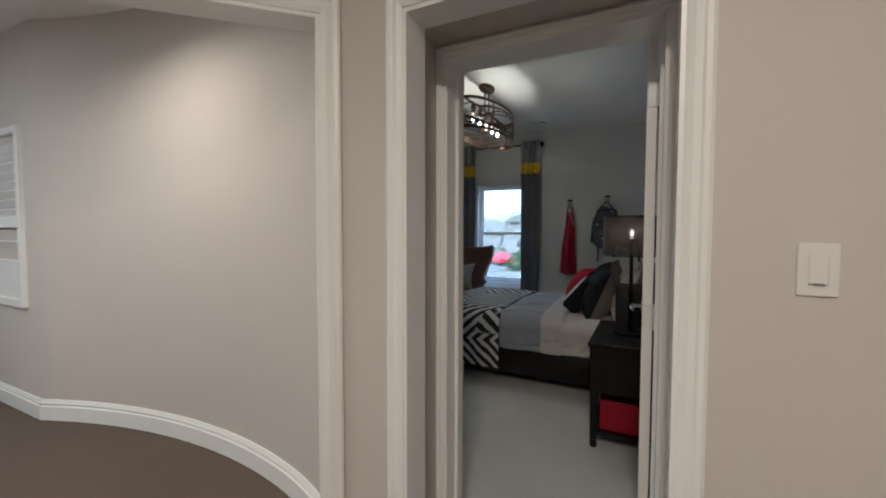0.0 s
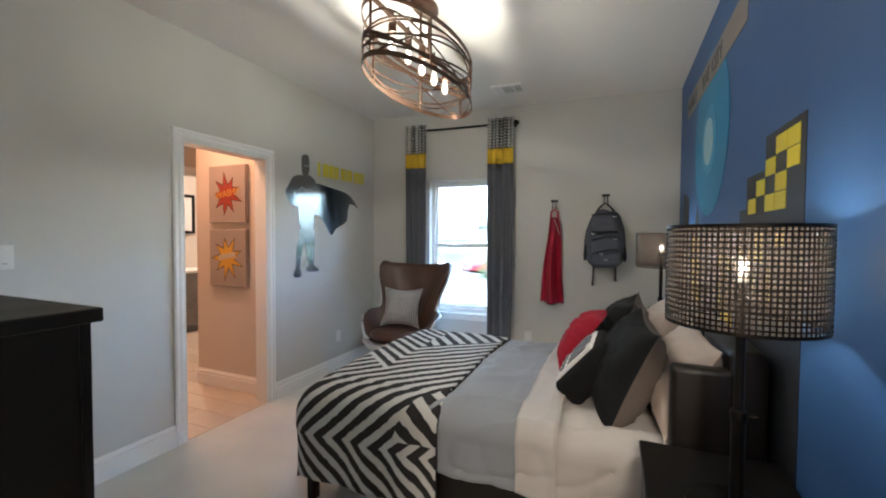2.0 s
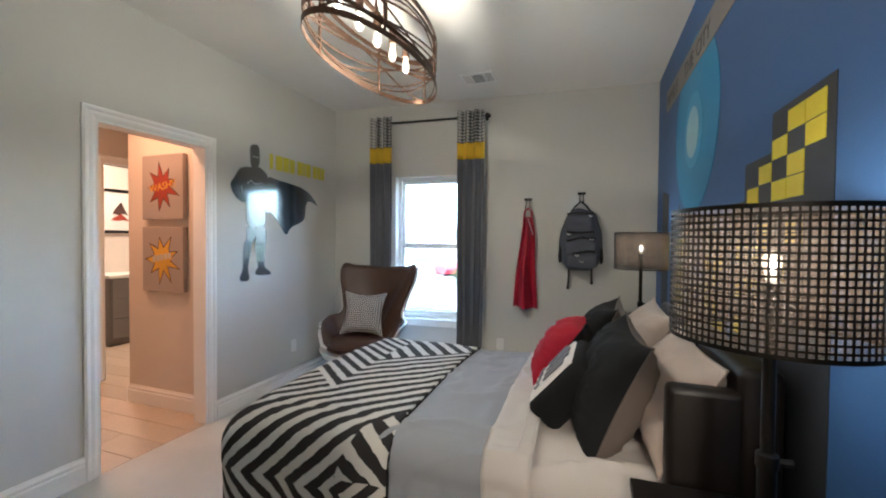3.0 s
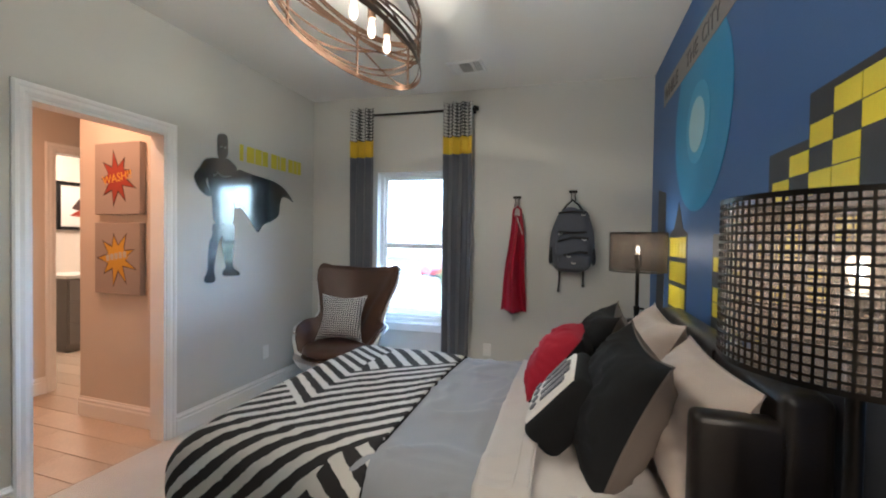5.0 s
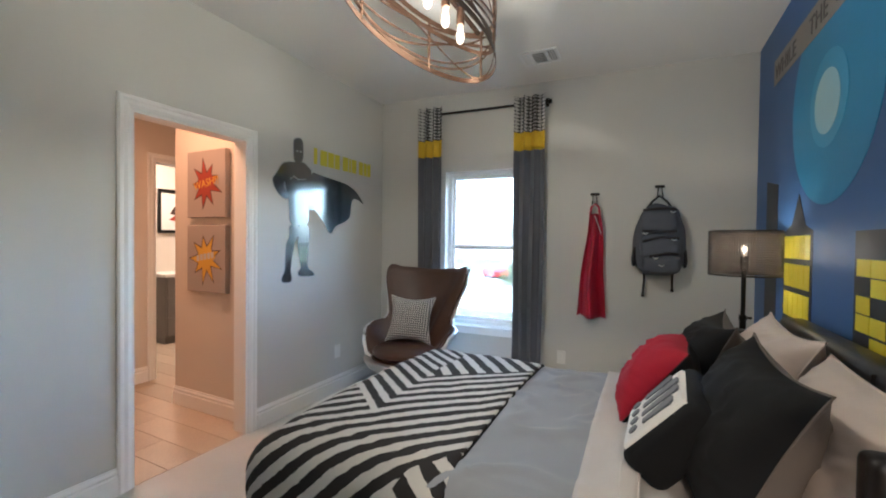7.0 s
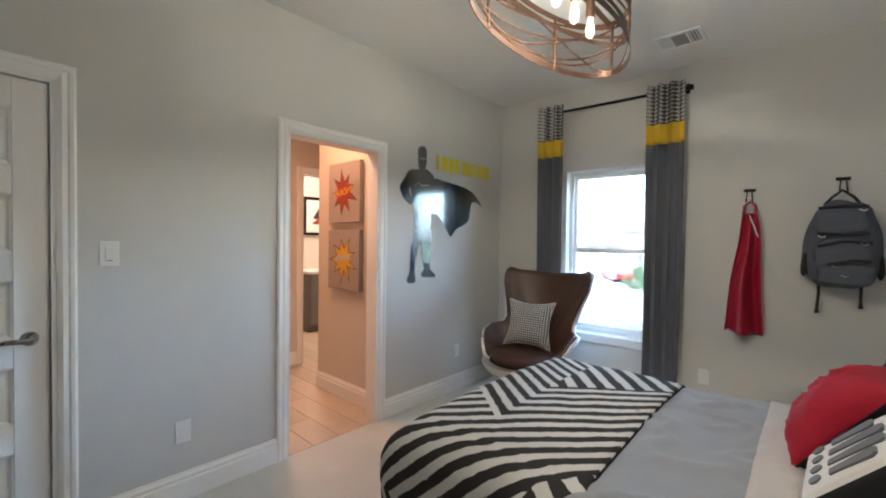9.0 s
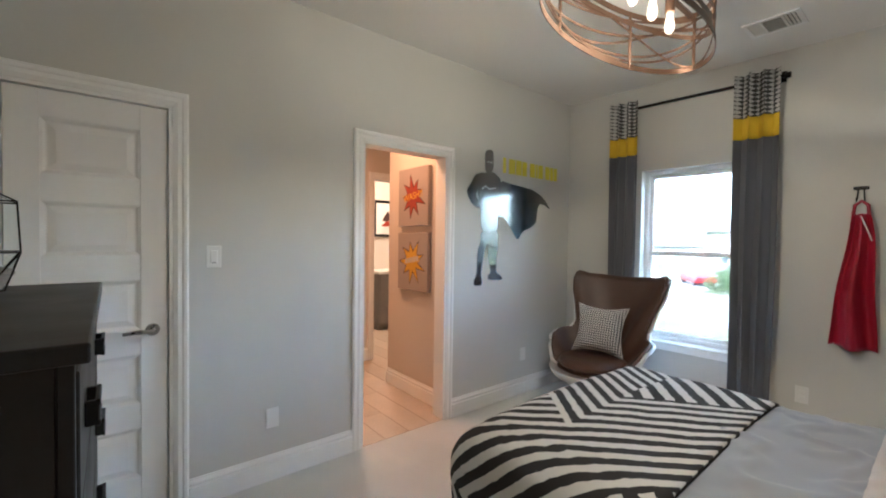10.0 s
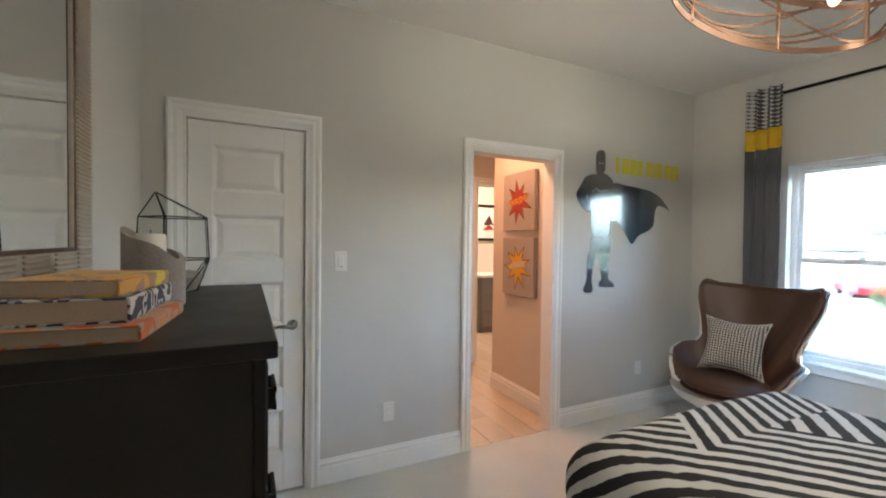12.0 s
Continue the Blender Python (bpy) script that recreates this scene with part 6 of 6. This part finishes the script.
tube(bm, [(0, 0, 0.146), (0.001, 0, 0.156), (0.003, 0.001, 0.162)], 0.0012, 6)
part("wick", bm, BLACKFAB, candle)


def terrarium(m):
    d = thing("glass_terrarium", "faceted glass terrarium with black metal edges", "terrarium", m)
    k = 5
    low = [Vector((0.055 * math.cos(i * math.tau / k), 0.055 * math.sin(i * math.tau / k), 0.004)) for i in range(k)]
    mid = [Vector((0.105 * math.cos((i + 0.5) * math.tau / k), 0.105 * math.sin((i + 0.5) * math.tau / k), 0.105)) for i in range(k)]
    up = [Vector((0.098 * math.cos((i + 0.5) * math.tau / k), 0.098 * math.sin((i + 0.5) * math.tau / k), 0.235)) for i in range(k)]
    apex = Vector((-0.026, -0.050, 0.312))
    edges, faces = [], []
    for i in range(k):
        j = (i + 1) % k
        edges += [(low[i], low[j]), (mid[i], mid[j]), (up[i], up[j]), (low[j], mid[i]), (low[i], mid[i]), (mid[i], up[i]), (up[i], apex)]
        faces += [(low[i], low[j], mid[i]), (low[j], mid[j], mid[i]), (mid[i], mid[j], up[j], up[i])]
        if i != 1:
            faces.append((up[i], up[j], apex))
    for a, b in edges:
        bm = fresh()
        tube(bm, [a, b], 0.0021, 6)
        part("edge", bm, BLACKMETAL, d)
    for f in faces:
        bm = fresh()
        bm.faces.new([bm.verts.new(v * 0.997) for v in f])
        g = part("glass_pane", bm, GLASS, d)
        g.visible_shadow = False
        thicken(g, 0.0015, 0)
    bm = fresh()
    lathe(bm, [(0.05, 0.008), (0.075, 0.05), (0.07, 0.062), (0.03, 0.07), (0.001, 0.068)], 20)
    part("pebbles", bm, STONE, d, "pale pebble filling", True)


terrarium(Matrix.Translation((-2.12, 2.045, TOP)) @ pose(0, 0, 0, 0, 0, 25))

# ---- the far rooms ----
pic = thing("framed_picture", "black-framed print with a red motif on the far wall", "picture")
PX, PY0, PY1, PZ0, PZ1 = -6.499, 5.64, 6.16, 1.43, 2.03
bm = fresh()
for y0, y1, z0, z1 in ((PY0, PY0 + 0.04, PZ0, PZ1), (PY1 - 0.04, PY1, PZ0, PZ1), (PY0 + 0.04, PY1 - 0.04, PZ0, PZ0 + 0.04), (PY0 + 0.04, PY1 - 0.04, PZ1 - 0.04, PZ1)):
    box(bm, (PX, y0, z0), (PX + 0.034, y1, z1), 0.004)
part("frame", bm, BLACKWOOD, pic)
bm = fresh()
box(bm, (PX, PY0 + 0.04, PZ0 + 0.04), (PX + 0.014, PY1 - 0.04, PZ1 - 0.04))
part("print", bm, PLASTIC, pic, "white print")
for y, z, w, h, mm in ((5.90, 1.60, 0.24, 0.10, REDINK), (5.90, 1.68, 0.20, 0.18, INKDARK)):
    bm = fresh()
    a = [bm.verts.new((PX + 0.016, y + u * w / 2, z + v * h)) for u, v in ((-1, 0.1), (-0.3, 0.0), (0.4, 0.12), (1, 0.0), (0.55, 0.5), (0.1, 1.0), (-0.5, 0.55))]
    bm.faces.new(a)
    thicken(part("motif", bm, mm, pic, "painted motif"), 0.001, 0)
cab = thing("cabinet", "grey painted cabinet with drawers in the far room", "cabinet")
bm = fresh()
box(bm, (-6.498, 5.45, 0.09), (-5.965, 6.65, 0.86), 0.004)
part("body", bm, GREYWOOD, cab)
bm = fresh()
box(bm, (-6.498, 5.47, 0.0), (-6.02, 6.63, 0.09))
part("plinth", bm, GREYWOOD, cab)
bm = fresh()
box(bm, (-6.498, 5.43, 0.86), (-5.94, 6.67, 0.90), 0.004)
part("worktop", bm, PLASTIC, cab, "white worktop")
for y in (5.465, 6.06):
    for k in range(3):
        bm = fresh()
        box(bm, (-5.965, y, 0.105 + k * 0.25), (-5.945, y + 0.575, 0.345 + k * 0.25), 0.004)
        dr = part("drawer_front", bm, GREYWOOD, cab)
        bm = fresh()
        tube(bm, [(-5.945, y + 0.29, 0.225 + k * 0.25), (-5.925, y + 0.29, 0.225 + k * 0.25)], [0.008, 0.013], 10)
        part("knob", bm, NICKEL, dr, "", True)

# small plates in the hall and the louvred panel at its far corner
plate = wall_plate(Matrix.Translation((-1.24, 1.487, 1.27)) @ pose(0, 0, 0, 0, 0, -34), "switch")
wall_plate(Matrix.Translation((-2.95, 1.612, 0.40)) @ pose(0, 0, 0, 0, 0, 12), "outlet")
lou = thing("louvred_panel", "white louvred shutter panel on the hall wall", "shutter")
bm = fresh()
for lo, hi in (((-4.62, 1.325, 0.78), (-4.56, 1.361, 2.08)), ((-3.95, 1.325, 0.78), (-3.90, 1.361, 2.08)), ((-4.56, 1.325, 0.78), (-3.95, 1.361, 0.84)), ((-4.56, 1.325, 2.03), (-3.95, 1.361, 2.08)), ((-4.56, 1.325, 1.36), (-3.95, 1.361, 1.44))):
    box(bm, lo, hi, 0.004)
part("frame", bm, TRIM, lou)
bm = fresh()
box(bm, (-4.56, 1.34, 0.84), (-3.95, 1.36, 1.12))
part("lower_board", bm, TRIM, lou)
for k in range(9):
    z = 1.47 + k * 0.066 if k < 8 else 1.24
    bm = fresh()
    box(bm, (-4.56, -0.004, -0.028), (-3.95, 0.004, 0.028), 0.002, m=Matrix.Translation((0, 1.343, z)) @ pose(0, 0, 0, 35))
    part("slat", bm, TRIM, lou)

# ---- outdoors ----
GZ = -2.6
bm = fresh()
box(bm, (-300, -300, GZ - 0.3), (300, 600, GZ))
setting("ground", bm, GRASS, "pale dry lawn", "lawn")
bm = fresh()
box(bm, (-6.62, -2.7, GZ), (2.1, 6.05, -0.125))
setting("wall_lower_storey", bm, BRICKH, "plain lower storey under the bedroom", "wall")
bm = fresh()
box(bm, (-120, 24.5, GZ - 0.1), (60, 37.0, GZ + 0.01))
box(bm, (-19.5, 37.0, GZ - 0.1), (-13.2, 64, GZ + 0.012))
setting("road", bm, ROAD, "pale concrete street and driveway", "road")
bm = fresh()
for y in (24.35, 37.0):
    box(bm, (-120, y, GZ - 0.1), (60, y + 0.15, GZ + 0.13), 0.02)
setting("kerb", bm, ROAD, "pale concrete kerbs", "kerb")
for x, y in ((-9.6, 26.6), (-14.2, 35.2)):
    bm = fresh()
    lathe(bm, [(0.62, GZ + 0.005), (0.62, GZ + 0.022), (0.58, GZ + 0.026), (0.001, GZ + 0.026)], 28, (x, y))
    tagged(new("manhole_cover", finish(bm, "manhole_cover", IRON, True)), "round iron manhole cover in the street", "manhole cover", "manhole covers in the street")


def car(m, paint, label):
    d = thing("car", label, "car", m)
    prof = [(-2.15, 0.35), (-2.2, 0.75), (-1.95, 0.98), (-1.55, 1.02), (-0.95, 1.42), (0.55, 1.46), (1.2, 1.02), (2.0, 0.88), (2.2, 0.62), (2.15, 0.32)]
    bm = fresh()
    loops = []
    for y, s in ((-0.85, 0.96), (-0.80, 1.0), (0.80, 1.0), (0.85, 0.96)):
        loops.append([bm.verts.new((x * s, y * (0.82 if z > 1.1 else 1.0), z)) for x, z in prof])
    for p, q in zip(loops, loops[1:]):
        for k in range(len(prof)):
            bm.faces.new((p[k], p[(k + 1) % len(prof)], q[(k + 1) % len(prof)], q[k]))
    bm.faces.new(loops[0][::-1])
    bm.faces.new(loops[-1])
    part("body", bm, paint, d, "", True)
    for s in (-1, 1):
        bm = fresh()
        a = [bm.verts.new((x, s * (0.855 if z < 1.1 else 0.72), z)) for x, z in ((-1.40, 1.05), (-0.90, 1.37), (0.48, 1.40), (1.0, 1.05))]
        bm.faces.new(a)
        thicken(part("side_window", bm, CARGLASS, d), 0.01, 0)
        for x in (-1.35, 1.35):
            bm = fresh()
            tube(bm, [(x, s * 0.66, 0.32), (x, s * 0.88, 0.32)], 0.32, 20)
            wh = part("wheel", bm, TYRE, d, "", True)
            bm = fresh()
            tube(bm, [(x, s * 0.87, 0.32), (x, s * 0.89, 0.32)], 0.20, 16)
            part("rim", bm, ALU, wh, "", True)
        bm = fresh()
        box(bm, (-2.20, s * 0.58 - 0.14, 0.72), (-2.10, s * 0.58 + 0.14, 0.86), 0.02)
        part("tail_light", bm, CARRED, d)
    return d


car(Matrix.Translation((-15.6, 46.0, GZ + 0.012)) @ pose(0, 0, 0, 0, 0, 128), CARRED, "red car parked on a driveway")
car(Matrix.Translation((-21.5, 46.5, GZ)) @ pose(0, 0, 0, 0, 0, 20), mat("white_car_paint", (0.7, 0.7, 0.7), 0.3, vary=0.02, bump=0.0), "white car parked on a driveway")


def house(m, w, dd, h, rh, label):
    d = thing("house", label, "house", m)
    bm = fresh()
    box(bm, (-w / 2, 0, 0), (w / 2, dd, h))
    part("wall", bm, BRICKH, d)
    bm = fresh()
    e = 0.4
    v = [bm.verts.new(p) for p in ((-w / 2 - e, -e, h), (w / 2 + e, -e, h), (w / 2 + e, dd + e, h), (-w / 2 - e, dd + e, h), (-w * 0.18, dd / 2, h + rh), (w * 0.18, dd / 2, h + rh))]
    for f in ((0, 1, 5, 4), (1, 2, 5), (2, 3, 4, 5), (3, 0, 4), (3, 2, 1, 0)):
        bm.faces.new([v[i] for i in f])
    part("roof", bm, ROOF, d)
    for x in (-w * 0.33, w * 0.05, w * 0.3):
        bm = fresh()
        box(bm, (x - 0.55, -0.06, 0.95), (x + 0.55, 0.0, 2.35), 0.02)
        win = part("window", bm, TRIM, d)
        bm = fresh()
        box(bm, (x - 0.46, -0.08, 1.05), (x + 0.46, -0.061, 2.25))
        part("pane", bm, CARGLASS, win)
    bm = fresh()
    box(bm, (-w * 0.14 - 0.5, -0.06, 0.0), (-w * 0.14 + 0.5, 0.0, 2.1), 0.02)
    part("door", bm, GREYWOOD, d)
    return d


house(Matrix.Translation((-15.4, 70, GZ)) @ pose(0, 0, 0, 0, 0, -4), 15.5, 11, 5.6, 3.5, "grey two-storey house with a hipped roof")
house(Matrix.Translation((-37.0, 92, GZ)) @ pose(0, 0, 0, 0, 0, 12), 19, 11, 3.2, 3.7, "single-storey house with a hipped shingle roof")
house(Matrix.Translation((-59.0, 96, GZ)) @ pose(0, 0, 0, 0, 0, 18), 18, 11, 3.2, 3.4, "single-storey house with a hipped shingle roof")


def small_tree(m, seed, h=3.4):
    d = thing("tree", "young street tree with a thin crown", "tree", m)
    rr = random.Random(seed)
    bm = fresh()
    tube(bm, [(0, 0, 0), (0.03, 0.02, h * 0.3), (-0.03, 0.05, h * 0.6), (0.0, 0.0, h)], [0.07, 0.055, 0.04, 0.012], 8)
    tips = []
    for k in range(9):
        a, z = rr.uniform(0, math.tau), h * rr.uniform(0.42, 0.85)
        t = Vector((math.cos(a) * rr.uniform(0.4, 0.9) * h / 3.4, math.sin(a) * rr.uniform(0.4, 0.9) * h / 3.4, z + rr.uniform(0.35, 0.8) * h / 3.4))
        tube(bm, [(0, 0, z), t * 0.5 + Vector((0, 0, z * 0.52)), t], [0.022, 0.014, 0.006], 6)
        tips.append(t)
    part("trunk", bm, BARK, d, "", True)
    bm = fresh()
    for k in range(700):
        t = rr.choice(tips) + Vector((rr.gauss(0, 0.24), rr.gauss(0, 0.24), rr.gauss(0, 0.22)))
        q = Euler((rr.uniform(0, 6), rr.uniform(0, 6), rr.uniform(0, 6))).to_matrix()
        s = rr.uniform(0.04, 0.08)
        bm.faces.new([bm.verts.new(t + q @ Vector(c) * s) for c in ((-1, 0, 0), (0, -0.5, 0.1), (1, 0, 0), (0, 0.5, 0.1))])
    tagged(part("crown", bm, LEAF, d), kind="stuff")


small_tree(Matrix.Translation((-17.2, 53.0, GZ)), 3, 6.4)


def shrub(m, seed):
    d = thing("shrub", "low clipped shrub beside the driveway", "shrub", m)
    rr = random.Random(seed)
    bm = fresh()
    for k in range(6):
        a = rr.uniform(0, math.tau)
        tube(bm, [(0, 0, 0), (0.3 * math.cos(a), 0.3 * math.sin(a), 0.5)], [0.02, 0.008], 5)
    part("stems", bm, BARK, d)
    bm = fresh()
    for k in range(900):
        v = Vector((rr.gauss(0, 1), rr.gauss(0, 1), rr.gauss(0, 1))).normalized() * rr.uniform(0.7, 1.05)
        p = Vector((v.x * 0.65, v.y * 0.6, 0.5 + v.z * 0.42))
        q = Euler((rr.uniform(0, 6), rr.uniform(0, 6), rr.uniform(0, 6))).to_matrix()
        s = rr.uniform(0.03, 0.06)
        bm.faces.new([bm.verts.new(p + q @ Vector(c) * s) for c in ((-1, 0, 0), (0, -0.5, 0.1), (1, 0, 0), (0, 0.5, 0.1))])
    tagged(part("leaves", bm, LEAF, d), kind="stuff")


for _k, (_x, _y, _s) in enumerate(((-12.2, 40.2, 1.5), (-10.9, 40.6, 1.9), (-9.6, 41.0, 2.2), (-11.6, 43.0, 2.4))):
    shrub(Matrix.Translation((_x, _y, GZ)) @ Matrix.Scale(_s, 4), 5 + _k)

# ---- bathroom floor, plank by plank ----
bath_floor = group_setting("floor_bath", "light wood-look plank tile floor of the bathroom passage", "floor")
bm = fresh()
box(bm, (-6.62, 3.0, -0.12), (XL - 0.004, 7.2, -0.012))
part("grout", bm, GREYWOOD, bath_floor)
PL, PW = 1.2, 0.2
bm = fresh()
box(bm, (-PL / 2 + 0.0015, -PW / 2 + 0.0015, -0.011), (PL / 2 - 0.0015, PW / 2 - 0.0015, 0.0), 0.0015)
plank_mesh = finish(bm, "plank", PLANK)
n, l, b = nodes_of(PLANK)
info = n.new("ShaderNodeObjectInfo")
rmp = n.new("ShaderNodeMixRGB")
rmp.inputs[1].default_value, rmp.inputs[2].default_value = (0.47, 0.38, 0.29, 1), (0.58, 0.48, 0.38, 1)
l.new(info.outputs["Random"], rmp.inputs[0])
colour_base(PLANK, rmp.outputs[0])
short_meshes = {}
for length in (0.4, 0.8):
    bm = fresh()
    box(bm, (-length / 2 + 0.0015, -PW / 2 + 0.0015, -0.011), (length / 2 - 0.0015, PW / 2 - 0.0015, 0.0), 0.0015)
    short_meshes[length] = finish(bm, "plank", PLANK)
for row in range(21):
    y, x = 3.1 + row * PW, XL - 0.006
    first = (0.0, 0.4, 0.8)[row % 3]
    if first:
        ob = new("plank", short_meshes[first])
        ob.parent, ob.location = bath_floor, (x - first / 2, y, 0)
        x -= first
    while x - PL > -7.1:
        ob = new("plank", plank_mesh)
        ob.parent, ob.location = bath_floor, (x - PL / 2, y, 0)
        x -= PL
